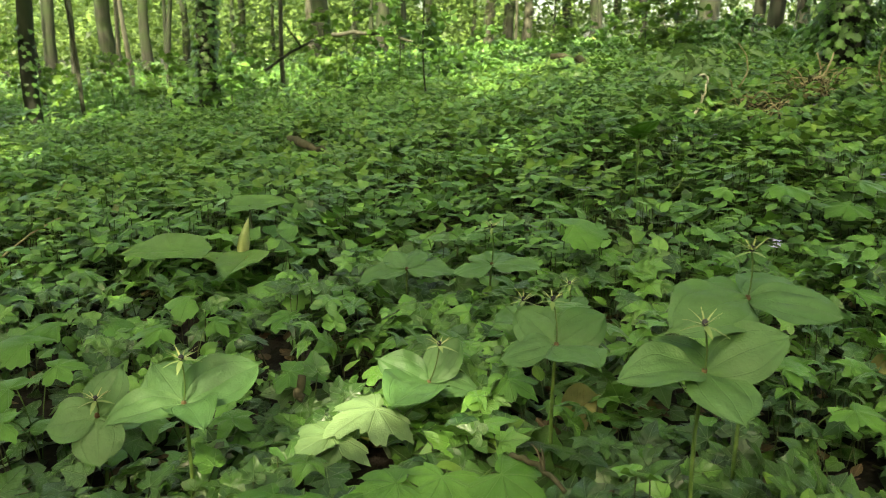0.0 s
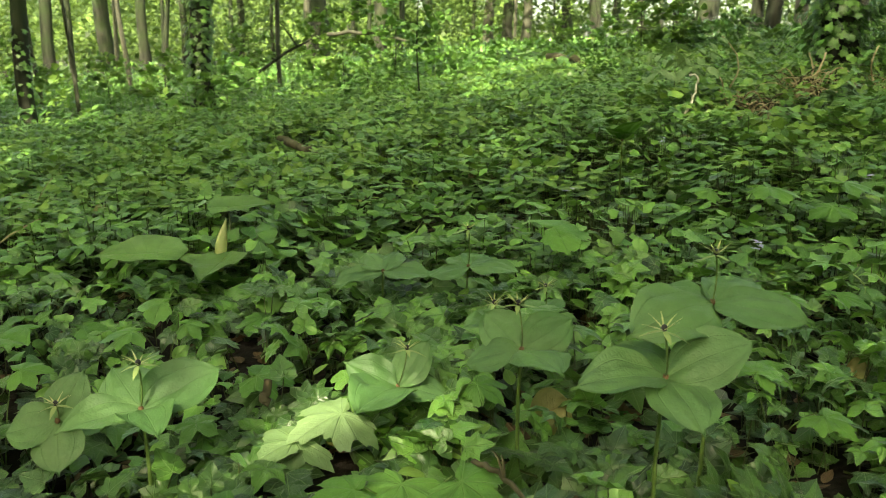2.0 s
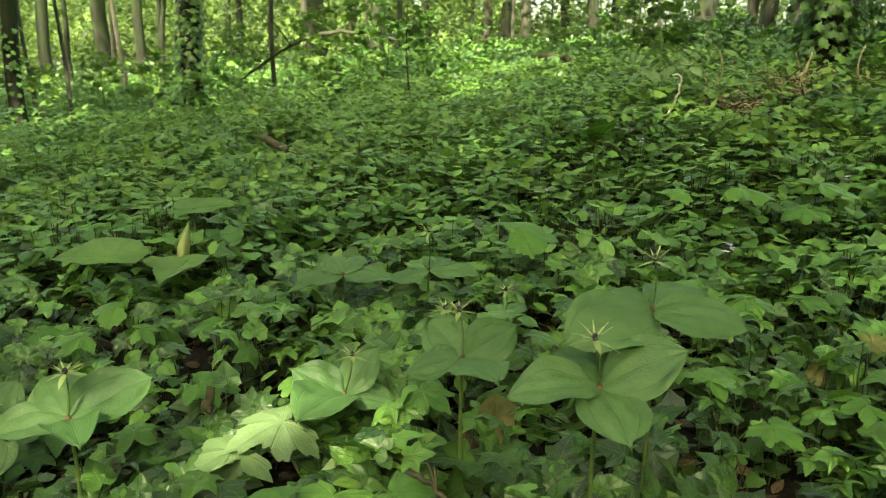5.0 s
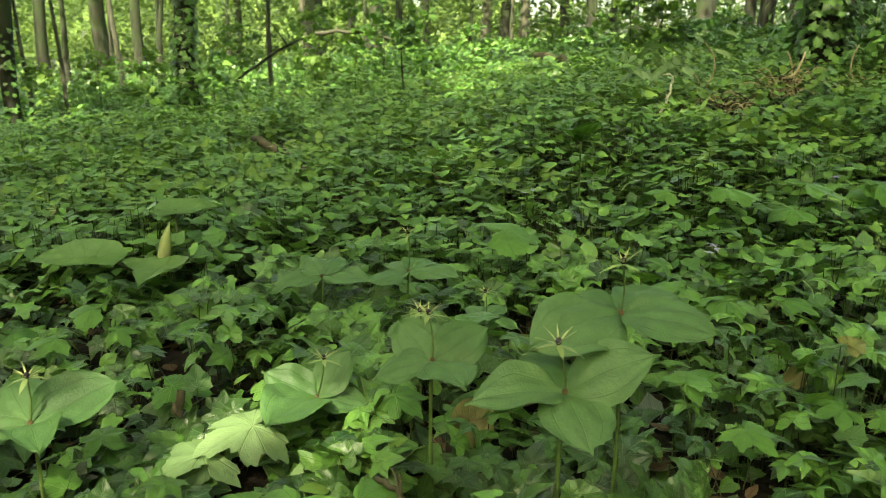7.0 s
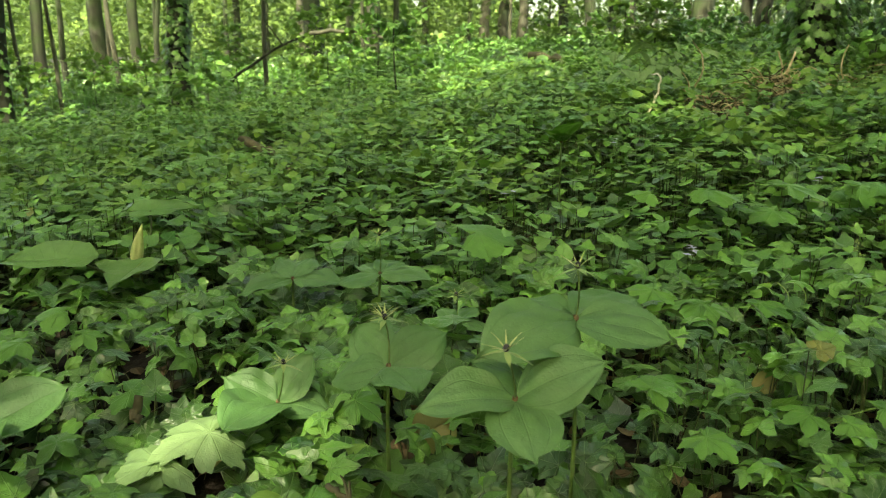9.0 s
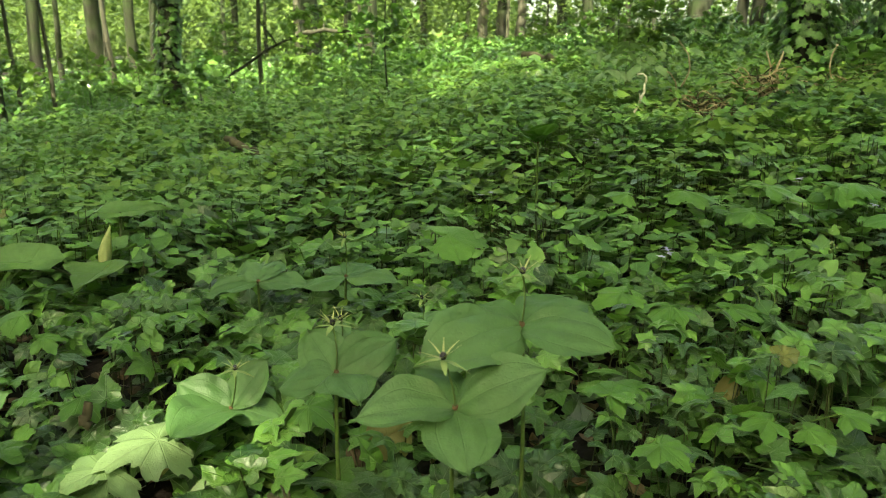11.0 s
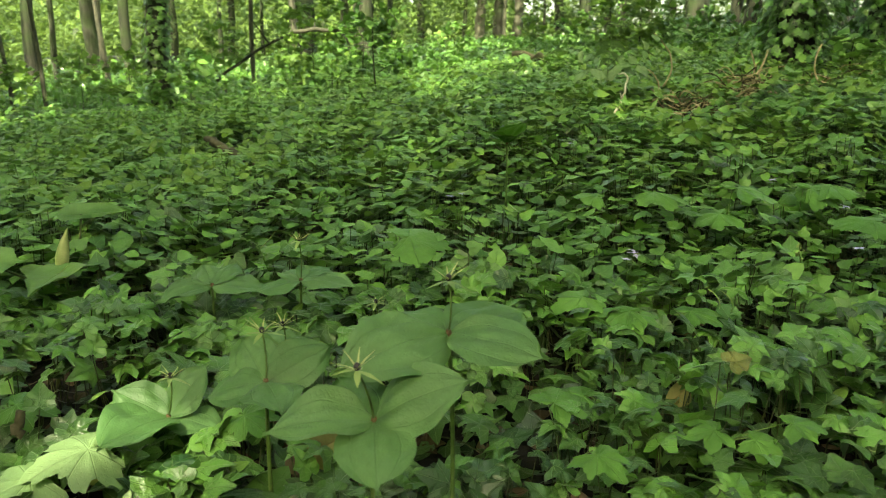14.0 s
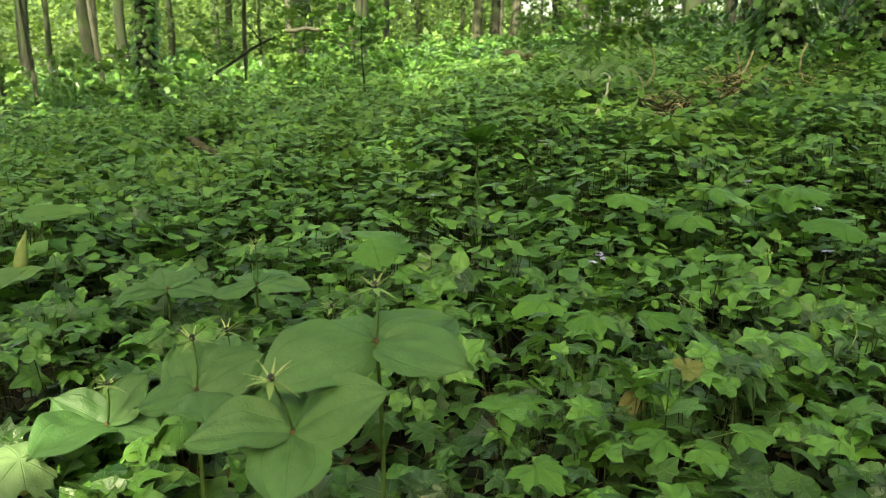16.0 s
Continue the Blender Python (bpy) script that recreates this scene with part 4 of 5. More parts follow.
# ---- distance ----
def far_woods():
    r = np.random.RandomState(71)
    n = 120000
    y = r.uniform(15, 64, n)
    x = r.uniform(-0.75, 0.75, n) * y
    h = r.rand(n) * (3.5 + 0.16 * y)
    tall = value_noise(x, y, 12, 2.2)
    low = value_noise(x, y, 8, 1.3)
    gap = value_noise(x * 1.7 + 0.6 * y, h * 2.2, 15, 1.7)
    keep = (gap > 0.27) & (((y > 32) & (h < 2 + tall * 0.26 * y)) | (h < 1.3 * low * low * (1 - 0.85 * smooth(-1.5, 1.5, x))))
    x, y, h = x[keep], y[keep], h[keep]
    m = len(x)
    p = np.column_stack([x, y, ground_z(np.clip(x, -40, 40), y) + h])
    stuff_mesh("far_woods", scatter(FAR, p, r.uniform(0.14, 0.34, m) * (0.5 + y / 55), r.uniform(0, 6.28, m), r.normal(0, 0.7, m), r.uniform(0, 6.28, m)), FAR_LEAVES,
               "sunlit pale green foliage far back in the wood", "far woods")
    # the wood goes on: dense foliage closing the distance
    n = 90000
    q = r.uniform(-0.8, 0.8, n)
    d = r.uniform(58, 84, n)
    h = r.rand(n) * 13
    p = np.column_stack([q * d, d, ground_z(np.clip(q * d, -40, 40), 60) + h])
    keep = value_noise(p[:, 0], h * 1.3, 17, 1.6) > 0.36 + 0.16 * (h > 2.5) * (p[:, 0] > 5)
    p = p[keep]
    m = len(p)
    stuff_mesh("distant_trees", scatter(FAR, p, r.uniform(0.25, 0.6, m), r.uniform(0, 6.28, m), r.normal(0, 0.9, m), r.uniform(0, 6.28, m)), FAR_LEAVES, "hazy green trees closing the far end of the wood", "far woods")
    # beyond them, a rounded bank of woodland with an uneven top
    k = 160
    a = np.linspace(-1.15, 1.15, k)
    rows = []
    for i in range(13):
        t = i / 12
        dist = 100 + 5 * t + 3 * value_noise(a * 40, np.full(k, i * 1.7), 91, 2.0)
        top = 5 + 15 * value_noise(a * 40, a * 0, 93, 1.0) - 11.0 * smooth(0.02, 0.14, a)
        rows.append(np.column_stack([np.sin(a) * dist, np.cos(a) * dist, 0.2 + t * top]))
    v = np.vstack(rows)
    i = np.arange(12 * k).reshape(-1, k)[:, :-1].ravel()
    f = np.vstack([np.column_stack([i, i + 1, i + k + 1]), np.column_stack([i, i + k + 1, i + k])])
    tagged(part("backdrop", (v, f, None), BACKDROP), "hazy pale green bank of woodland in the distance", "backdrop", kind="structure")


far_woods()


def surrounding_woods():
    """Thick unseen understorey added on every side not looked at, to block low light."""
    r = np.random.RandomState(73)
    n = 34000
    a = r.uniform(0.72, 2 * math.pi - 0.72, n)
    d = r.uniform(9.5, 20, n)
    h = r.rand(n) * (3.0 + 0.38 * d)
    keep = value_noise(a * 14, h, 74, 1.2) > 0.24
    a, d, h = a[keep], d[keep], h[keep]
    x, y = np.sin(a) * d, np.cos(a) * d
    m = len(x)
    p = np.column_stack([x, y, ground_z(x, np.clip(y, -5, 60)) + h])
    stuff_mesh("surrounding_woods", scatter(FAR, p, r.uniform(0.4, 0.8, m), r.uniform(0, 6.28, m), r.normal(0, 0.9, m), r.uniform(0, 6.28, m)), FAR_LEAVES, "unseen dense understorey added around the path to block side light", "woods")


surrounding_woods()


def undergrowth():
    """Low leaves and grass from the middle distance back into the trees."""
    r = np.random.RandomState(31)
    n = 52000
    x, y = wedge(r, n, 7.5, 34)
    tall = value_noise(x, y, 41, 0.9)
    h = r.rand(n) * (0.10 + 0.9 * tall ** 2 * smooth(8, 13, y) * (1 - 0.8 * smooth(-0.8, 1.2, x)))
    p = np.column_stack([x, y, ground_z(x, y) + h])
    size = r.uniform(0.07, 0.14, n) * (0.8 + y / 40)
    light = value_noise(x, y, 43, 1.7) + r.normal(0, 0.15, n) > 1.0
    for pick, m, nm, lb in ((light, FRESH_JOINED, "bright_undergrowth", "fresh bright green low leaves between the trees"), (~light, IVY_JOINED, "undergrowth", "mid green low leaves covering the wood floor")):
        k = int(pick.sum())
        stuff_mesh(nm, scatter(FAR, p[pick], size[pick], r.uniform(0, 6.28, k), r.normal(0, 0.6, k), r.uniform(0, 6.28, k)), m, lb, "undergrowth")
    # tall grass on the lower ground
    n = 9000
    y = r.uniform(10.5, 26, n)
    x = r.uniform(-0.62, -0.02, n) * y
    keep = value_noise(x, y, 51, 1.5) > 0.42
    x, y = x[keep], y[keep]
    m = len(x)
    g = (np.array([(-0.018, 0, 0), (0.018, 0, 0), (0.012, 0.0, 0.6), (0.02, 0.06, 1.0), (-0.012, 0.0, 0.6)]), np.array([(0, 1, 2), (0, 2, 4), (4, 2, 3)]), np.zeros((5, 2)))
    p = np.column_stack([x, y, ground_z(x, y)])
    stuff_mesh("tall_grass", scatter(g, p, r.uniform(0.18, 0.6, m), r.uniform(0, 6.28, m), r.normal(0, 0.38, m), r.uniform(0, 6.28, m)), HEART_JOINED, "tall fresh green woodland grass", "grass")


undergrowth()


# ---- carpet of ivy and low leaves ----
CLEARINGS = [(1.60, 4.00, 0.15), (1.52, 3.78, 0.12), (2.04, 4.42, 0.18), (1.95, 4.20, 0.16), (1.20, 3.80, 0.10), (-0.69, 4.00, 0.22), (1.50, 3.62, 0.14), (1.80, 3.92, 0.15), (2.10, 4.22, 0.15), (-0.102, 1.183, 0.06), (-0.16, 1.07, 0.085), (-0.36, 1.62, 0.11), (-0.56, 1.80, 0.10), (0.30, 1.40, 0.07), (0.93, 1.25, 0.06), (-0.10, 2.15, 0.08), (0.62, 1.10, 0.05)]


def prisms(a, b, w):
    """Thin three-sided stalks from the points a to the points b."""
    off = np.array([(w, 0, 0), (-w * 0.5, w * 0.87, 0), (-w * 0.5, -w * 0.87, 0)])
    vs = np.concatenate([a[:, None] + off[None], b[:, None] + off[None]], 1).reshape(-1, 3)
    f0 = np.array([(0, 1, 4), (0, 4, 3), (1, 2, 5), (1, 5, 4), (2, 0, 3), (2, 3, 5)])
    return vs, (f0[None] + (np.arange(len(a)) * 6)[:, None, None]).reshape(-1, 3), None


def carpet(name, label, template, material, seed, n, y0, y1, size, height, mask, tilt=0.32, stalks=False):
    r = np.random.RandomState(seed)
    x, y = wedge(r, n, y0, y1)
    keep = mask(x, y, r)
    for cx, cy, cr in CLEARINGS:
        keep &= np.hypot(x - cx, y - cy) > cr * r.uniform(0.75, 1.1, len(x))
    x, y = x[keep], y[keep]
    m = len(x)
    bumps = 0.6 * value_noise(x, y, 21, 0.22) + 0.4 * value_noise(x, y, 22, 0.11 + 0.02 * np.clip(y0, 0, 4))
    h = height[0] + (height[1] - height[0]) * r.rand(m) ** 0.55 * (0.05 + 1.9 * bumps ** 1.4)
    p = np.column_stack([x, y, ground_z(x, y) + h])
    for wx, wy, wz in WHORLS:
        d = np.hypot(x - wx, y - wy + 0.02)
        p[:, 2] = np.where(d < 0.085 + 0.035 * (wy > 1.5), np.maximum(np.minimum(p[:, 2], wz - 0.055), ground_z(x, y) + 0.006), p[:, 2])
    sz = r.uniform(size[0], size[1], m) * (0.75 + 0.5 * value_noise(x, y, 23, 0.4))
    yaw = r.uniform(0, 6.28, m)
    lean_x = 0.9 * (value_noise(x, y, 25, 0.16) - 0.5)
    lean_y = 0.9 * (value_noise(x, y, 26, 0.16) - 0.5)
    tx, ty = r.normal(0.10, tilt, m) + lean_x, r.normal(0, tilt, m) + lean_y
    g = scatter(template, p, sz, yaw, np.hypot(tx, ty), np.arctan2(ty, tx), r.uniform(0.2, 2.0, m))
    ob = stuff_mesh(name, g, material, label, "ground cover")
    if stalks:
        b = np.column_stack([x + r.normal(0, 0.015, m), y + r.normal(0, 0.015, m), ground_z(x, y) - 0.005])
        stuff_mesh(name + "_stalks", prisms(p - np.array([0, 0, 0.002]), b, 0.0011), STALK_DARK, "thin dark stalks under the low leaves", "stalks")
    return ob


WHORLS += [(-0.51, 1.93, 0.0), (-0.50, 1.84, -0.02), (-0.71, 2.05, 0.02), (-0.80, 2.05, 0.02), (-0.60, 1.95, 0.0), (0.795, 1.240, 0.008), (0.226, 1.081, -0.013), (-0.112, 1.153, -0.097)]
bare = lambda x, y: value_noise(x, y, 61, 0.15)
ivy_side = lambda x, y: value_noise(x, y, 62, 0.6) + 0.18 * np.clip(x, -1, 1.2)

# Spots of old ivy whose dark colour also paints in missing shade.
old_shade_spot = lambda x, y: np.minimum(np.hypot((x - 0.36) / 0.42, (y - 0.86) / 0.30), np.minimum(np.hypot((x + 0.36) / 0.46, (y - 0.96) / 0.24), np.hypot((x + 0.22) / 0.16, (y - 1.24) / 0.20))) + 0.5 * (value_noise(x, y, 67, 0.12) - 0.5)
near_ivy = lambda x, y, r: (bare(x, y) > 0.20) & (ivy_side(x, y) > 0.34 + r.normal(0, 0.1, len(x)))
carpet("ivy_carpet", "glossy dark green lobed ivy covering the ground", IVY_FINE, IVY_JOINED, 1, 2000, 0.55, 1.95, (0.038, 0.066), (0.035, 0.115), lambda x, y, r: near_ivy(x, y, r) & (old_shade_spot(x, y) > 1), stalks=True)
carpet("old_ivy", "old glossy ivy with pale veins near bare litter, shade in colour", IVY_FINE, OLD_SHADED_IVY, 15, 1500, 0.55, 1.3, (0.038, 0.066), (0.03, 0.075), lambda x, y, r: (old_shade_spot(x, y) < 1) & (bare(x, y) > 0.2), stalks=True)
carpet("young_ivy", "young mid green ivy leaves among older ones", IVY_FINE_B, IVY_JOINED, 2, 1100, 0.55, 1.95, (0.031, 0.054), (0.03, 0.115), lambda x, y, r: (bare(x, y) > 0.20) & ((old_shade_spot(x, y) > 1) | (r.rand(len(x)) < 0.25)), stalks=True)
# Low layer coloured dark to paint the shade in gaps between leaves.
carpet("low_ivy", "low ivy leaves close to the soil, coloured dark for shade", IVY_B, OLD_SHADED_IVY, 27, 6000, 0.55, 2.6, (0.028, 0.050), (0.004, 0.030), lambda x, y, r: r.rand(len(x)) < 0.8)
carpet("violet_leaves", "rounded mid green leaves among the ivy", HEART_FINE, HEART_JOINED, 3, 700, 0.7, 1.95, (0.03, 0.052), (0.03, 0.11), lambda x, y, r: (bare(x, y) > 0.16) & (old_shade_spot(x, y) > 0.9) & (ivy_side(x, y) < 0.62), stalks=True)
carpet("fresh_seedlings", "small bright green seedling leaves in the ivy", OVAL, FRESH_JOINED, 4, 900, 0.7, 3.4, (0.025, 0.05), (0.03, 0.10), lambda x, y, r: value_noise(x, y, 64, 0.3) > 0.5, stalks=True)
carpet("middle_ivy", "dark lobed ivy leaves thick on the ground", IVY, IVY_JOINED, 11, 7200, 1.9, 3.5, (0.032, 0.056), (0.02, 0.11), near_ivy, stalks=True)
carpet("middle_young_ivy", "mid green young ivy on the slope", IVY_B, IVY_JOINED, 12, 3800, 1.9, 3.5, (0.028, 0.050), (0.03, 0.12), lambda x, y, r: bare(x, y) > 0.12, stalks=True)
carpet("middle_round_leaves", "lobed green leaves standing over the ivy", IVY_B, HEART_JOINED, 13, 4200, 1.9, 3.5, (0.026, 0.046), (0.04, 0.15), lambda x, y, r: bare(x, y) > 0.14, stalks=True)
carpet("far_ivy", "dark ivy carpet up the slope", IVY, IVY_JOINED, 5, 15000, 3.3, 5.6, (0.028, 0.052), (0.02, 0.12), lambda x, y, r: bare(x, y) > 0.26, tilt=0.36)
carpet("distant_ivy", "dark ivy carpet further up the slope", IVY_FAR, IVY_JOINED, 25, 24000, 5.4, 9.5, (0.030, 0.056), (0.02, 0.14), lambda x, y, r: bare(x, y) > 0.26, tilt=0.36)
carpet("far_lobed_leaves", "mid green lobed leaves covering the slope", IVY_B, HEART_JOINED, 16, 8500, 3.2, 5.6, (0.026, 0.050), (0.04, 0.17), lambda x, y, r: bare(x, y) > 0.26, tilt=0.32)
carpet("distant_lobed_leaves", "mid green lobed leaves far up the slope", IVY_FAR, HEART_JOINED, 26, 14000, 5.4, 9.5, (0.030, 0.056), (0.04, 0.18), lambda x, y, r: bare(x, y) > 0.26, tilt=0.34)
carpet("far_round_leaves", "mid green round leaves covering the slope", HEART, HEART_JOINED, 6, 10000, 3.2, 9.5, (0.026, 0.048), (0.04, 0.17), lambda x, y, r: bare(x, y) > 0.26, tilt=0.32)
# Fresh leaves thickened where the slope needs light: brightness put in by their colour.
carpet("far_fresh_leaves", "brighter green leaves above the carpet, thickened to imitate open light", IVY_B, FRESH_JOINED, 7, 26000, 2.8, 9.5, (0.026, 0.050), (0.05, 0.18), lambda x, y, r: value_noise(x, y, 66, 0.8) + 0.2 * smooth(3.5, 5, y) + 0.08 * (x > 0.3) + 0.08 * (x > -0.6) * (y < 4.6) > 0.47, tilt=0.34)


def upright_herbs(name, label, template, material, seed, n, y0, y1, tall, size):
    """Small leafy shoots that stand above the carpet: a stalk each and a loose whorl of leaves."""
    r = np.random.RandomState(seed)
    y = y0 + (y1 - y0) * r.rand(n) ** 1.25
    x = r.uniform(-0.70, 0.66, n) * (y + 0.2) + r.uniform(-0.06, 0.56, n)
    keep = value_noise(x, y, seed + 40, 0.45) > 0.42
    keep &= np.hypot((x - 0.55) / 0.16, (y - 2.2) / 0.32) > 1
    for cx, cy, cr in CLEARINGS:
        keep &= np.hypot(x - cx, (y - cy + 0.1) * 0.7) > cr * 1.25
    x, y = x[keep], y[keep]
    m = len(x)
    h = r.uniform(tall[0], tall[1], m) * (1 - 0.45 * smooth(0.0, 1.0, x) * smooth(6, 8, y)) * (0.6 + 0.32 * smooth(2.0, 4.5, y) * (1 - 0.5 * smooth(0.6, 1.6, x)))
    g0 = ground_z(x, y)
    tops = np.column_stack([x + r.normal(0, 0.02, m), y + r.normal(0, 0.02, m), g0 + h])
    k = 6
    ang = r.uniform(0, 6.28, m)[:, None] + np.arange(k) * 2.4 + r.normal(0, 0.3, (m, k))
    out = r.uniform(0.006, 0.03, (m, k))
    down = np.where(np.arange(k) < 4, 0.0, 1.0) * r.uniform(0.02, 0.06, (m, k)) + r.normal(0, 0.004, (m, k))
    p = np.stack([tops[:, 0, None] + np.cos(ang) * out, tops[:, 1, None] + np.sin(ang) * out, tops[:, 2, None] - down], 2).reshape(-1, 3)
    ang = ang.ravel()
    q = len(p)
    s = np.repeat(r.uniform(size[0], size[1], m), k) * r.uniform(0.7, 1.15, q)
    stuff_mesh(name, scatter(template, p, s, ang - math.pi / 2, r.normal(-0.18, 0.22, q), ang - math.pi / 2, r.uniform(0.3, 1.5, q)), material, label, "ground cover")
    stuff_mesh(name + "_stalks", prisms(tops, np.column_stack([x, y, g0 - 0.005]), 0.0012), STALK, "thin green stalks of low herbs", "stalks")


upright_herbs("upright_herbs", "small leafy green shoots standing above the ivy", HEART, HEART_JOINED, 81, 2200, 2.05, 9.0, (0.12, 0.25), (0.024, 0.046))
upright_herbs("pointed_herbs", "slim pointed-leaved shoots rising from the carpet", OVAL, HEART_JOINED, 82, 1900, 2.05, 9.0, (0.12, 0.27), (0.034, 0.062))
upright_herbs("pale_shoots", "fresh lighter green shoots above the dark ivy", IVY_B, FRESH_JOINED, 83, 1700, 2.3, 9.0, (0.12, 0.25), (0.026, 0.048))
upright_herbs("tall_herbs", "tall leafy green herbs at the edge of the trees", HEART, HEART_JOINED, 84, 700, 7.0, 13.5, (0.18, 0.42), (0.055, 0.10))
upright_herbs("tall_bright_herbs", "tall fresh green herbs between the trees", OVAL, FRESH_JOINED, 85, 350, 7.5, 13.5, (0.18, 0.42), (0.06, 0.11))


def side_cover():
    """The carpet goes on beside and behind the path."""
    r = np.random.RandomState(19)
    n = 60000
    x, y = r.uniform(-12, 12, n), r.uniform(-9, 12, n)
    keep = (x < -0.68 * (y + 0.3)) | (x > 0.66 * (y + 0.2) + 0.5) | (y < 0.5)
    keep &= np.hypot(x - 0.25, y) > 0.5
    x, y = x[keep], y[keep]
    m = len(x)
    p = np.column_stack([x, y, ground_z(x, y) + r.uniform(0.01, 0.10, m)])
    stuff_mesh("side_ivy", scatter(FAR, p, r.uniform(0.08, 0.15, m), r.uniform(0, 6.28, m), r.normal(0, 0.4, m), r.uniform(0, 6.28, m)), IVY_JOINED, "dark ivy spreading under the trees around the path", "ground cover")


side_cover()


def litter():
    r = np.random.RandomState(9)
    n = 5200
    x, y = wedge(r, n, 0.6, 4.5)
    p = np.column_stack([x, y, ground_z(x, y) + r.uniform(0.002, 0.016, n)])
    stuff_mesh("leaf_litter", scatter(OVAL, p, r.uniform(0.03, 0.06, n), r.uniform(0, 6.28, n), np.abs(r.normal(0, 0.3, n)), r.uniform(0, 6.28, n), r.uniform(-3, 3, n)), DEAD_JOINED,
               "brown fallen leaves lying on the soil", "leaf litter")


litter()


# ---- ivy runners near the path ----
def ivy_runners():
    meshes = []
    rng = random.Random(77)
    for i in range(6):
        v, f, u = (IVY_FINE, IVY_FINE_B)[i % 2]
        v = v.copy()
        v[:, 2] *= rng.uniform(0.4, 1.3)
        v[:, 0] *= rng.uniform(0.9, 1.1)
        me = mesh_from("leaf", v, f, u)
        me.materials.append(IVY_LEAF)
        meshes.append(me)
    for i in range(40):
        x, y = rng.uniform(-0.55, 1.25), rng.uniform(0.72, 1.7)
        q = rng.uniform(0, 6.28)
        ln = rng.uniform(0.22, 0.4)
        line = []
        for j in range(9):
            t = j / 8
            px, py = x + math.cos(q + 0.8 * t) * ln * t, y + math.sin(q + 0.8 * t) * ln * t
            line.append(Vector((px, py, gz(px, py) + 0.012 + 0.012 * math.sin(j * 1.3 + i))))
        o = line[0].copy()
        ob = thing("ivy_runner", o, "creeping ivy runner with glossy dark lobed leaves", "ivy", "ivy runners")
        part("vine", tube([p - o for p in line], [0.0022 - 0.00015 * j for j in range(9)], 5), STALK_DARK, ob)
        for j in range(11):
            k = rng.uniform(0, 7.99)
            p = line[int(k)].lerp(line[int(k) + 1], k % 1) - o
            lf = part("leaf", meshes[rng.randrange(6)], IVY_LEAF, ob)
            s = rng.uniform(0.036, 0.07)
            at = p + Vector((rng.gauss(0, 0.02), rng.gauss(0, 0.02), rng.uniform(0.02, 0.065)))
            lf.matrix_basis = Matrix.LocRotScale(at, (Matrix.Rotation(rng.gauss(0.10, 0.28), 4, "X") @ Matrix.Rotation(rng.gauss(0, 0.28), 4, "Y") @ Matrix.Rotation(rng.uniform(0, 6.28), 4, "Z")).to_euler(), (s, s, s))


ivy_runners()


# ---- dead wood and dry stems ----
def stick(name, a, b, bow, r0, r1, material, label, category="stick", sides=7, sub=0, seed=1):
    rng = random.Random(seed)
    o = Vector(a)
    ob = thing(name, o, label, category)
    line = arc((0, 0, 0), Vector(b) - o, bow, 9)
    line = [p + Vector((rng.gauss(0, r0 * 0.35), rng.gauss(0, r0 * 0.35), rng.gauss(0, r0 * 0.3))) if 0 < i < 8 else p for i, p in enumerate(line)]
    part("shaft", tube(line, [r0 + (r1 - r0) * i / 8 for i in range(9)], sides, 0.25, rng), material, ob)
    for i in range(sub):
        k = rng.randrange(2, 7)
        p = line[k]
        q = p + Vector((rng.uniform(-1, 1), rng.uniform(-1, 1), rng.uniform(0.2, 1))) * (Vector(b) - o).length * 0.25
        part("side_twig", tube(arc(p, q, (0, 0, 0.01), 5), [r1 * 0.8, r1 * 0.7, r1 * 0.6, r1 * 0.5, r1 * 0.3], 5), material, ob)
    return ob


stick("fallen_stick", (-0.835, 4.380, 0.060), (-0.536, 3.900, 0.000), (0, 0, 0.02), 0.024, 0.016, DEADWOOD, "short broken brown stick lying in ivy")
stick("log", (1.167, 8.800, 0.490), (1.450, 8.200, 0.400), (0, 0, 0.03), 0.045, 0.038, DEADWOOD, "short broken log end lying on the slope", "log")
stick("bleached_twig", (1.190, 3.850, 0.222), (1.252, 3.880, 0.372), (0.012, 0, 0.0), 0.0068, 0.0045, WHITE_WOOD, "bleached bent twig standing up from ivy", "twig", 6, 2, 4)
stick("bleached_twig", (1.252, 3.880, 0.370), (1.216, 3.880, 0.412), (0.022, 0, 0.016), 0.0050, 0.003, WHITE_WOOD, "pale curled twig end above the leaves", "twig")
stick("brown_twig", (0.096, 1.021, -0.043), (0.156, 0.919, -0.041), (0, 0, 0.01), 0.0045, 0.003, DEADWOOD, "brown twig lying among ivy leaves", "twig", 6, 2, 6)
stick("brown_twig", (-1.690, 2.852, -0.042), (-1.206, 2.752, -0.031), (0, 0, 0.01), 0.003, 0.002, STRAW, "thin pale twig lying on the ivy", "twig", 6, 1, 7)
stick("brown_twig", (-1.275, 2.229, -0.066), (-1.195, 2.454, 0.010), (0, 0, 0.01), 0.003, 0.002, STRAW, "thin pale twig slanting over leaves", "twig", 6, 0, 8)
stick("fallen_branch", (-2.798, 11.734, 0.105), (-1.578, 11.902, 0.800), (0, 0, 0.10), 0.024, 0.018, BARK, "bare dark branch arching up among the trees", "branch", 7, 1, 9)
# Lit half of the same branch: pale bark colour stands in for sun.
stick("fallen_branch", (-1.303, 9.729, 0.746), (-0.286, 9.500, 0.652), (0, 0, 0.05), 0.026, 0.013, BARK_PALE, "bare branch reaching between the trunks, paled to look sunlit", "branch", 7, 2, 19)
stick("dry_stem", (1.977, 4.480, 0.270), (2.137, 4.500, 0.519), (0.03, 0, 0.0), 0.008, 0.005, STRAW, "dry arching stem rising from brush", "stem", 6, 1, 10)
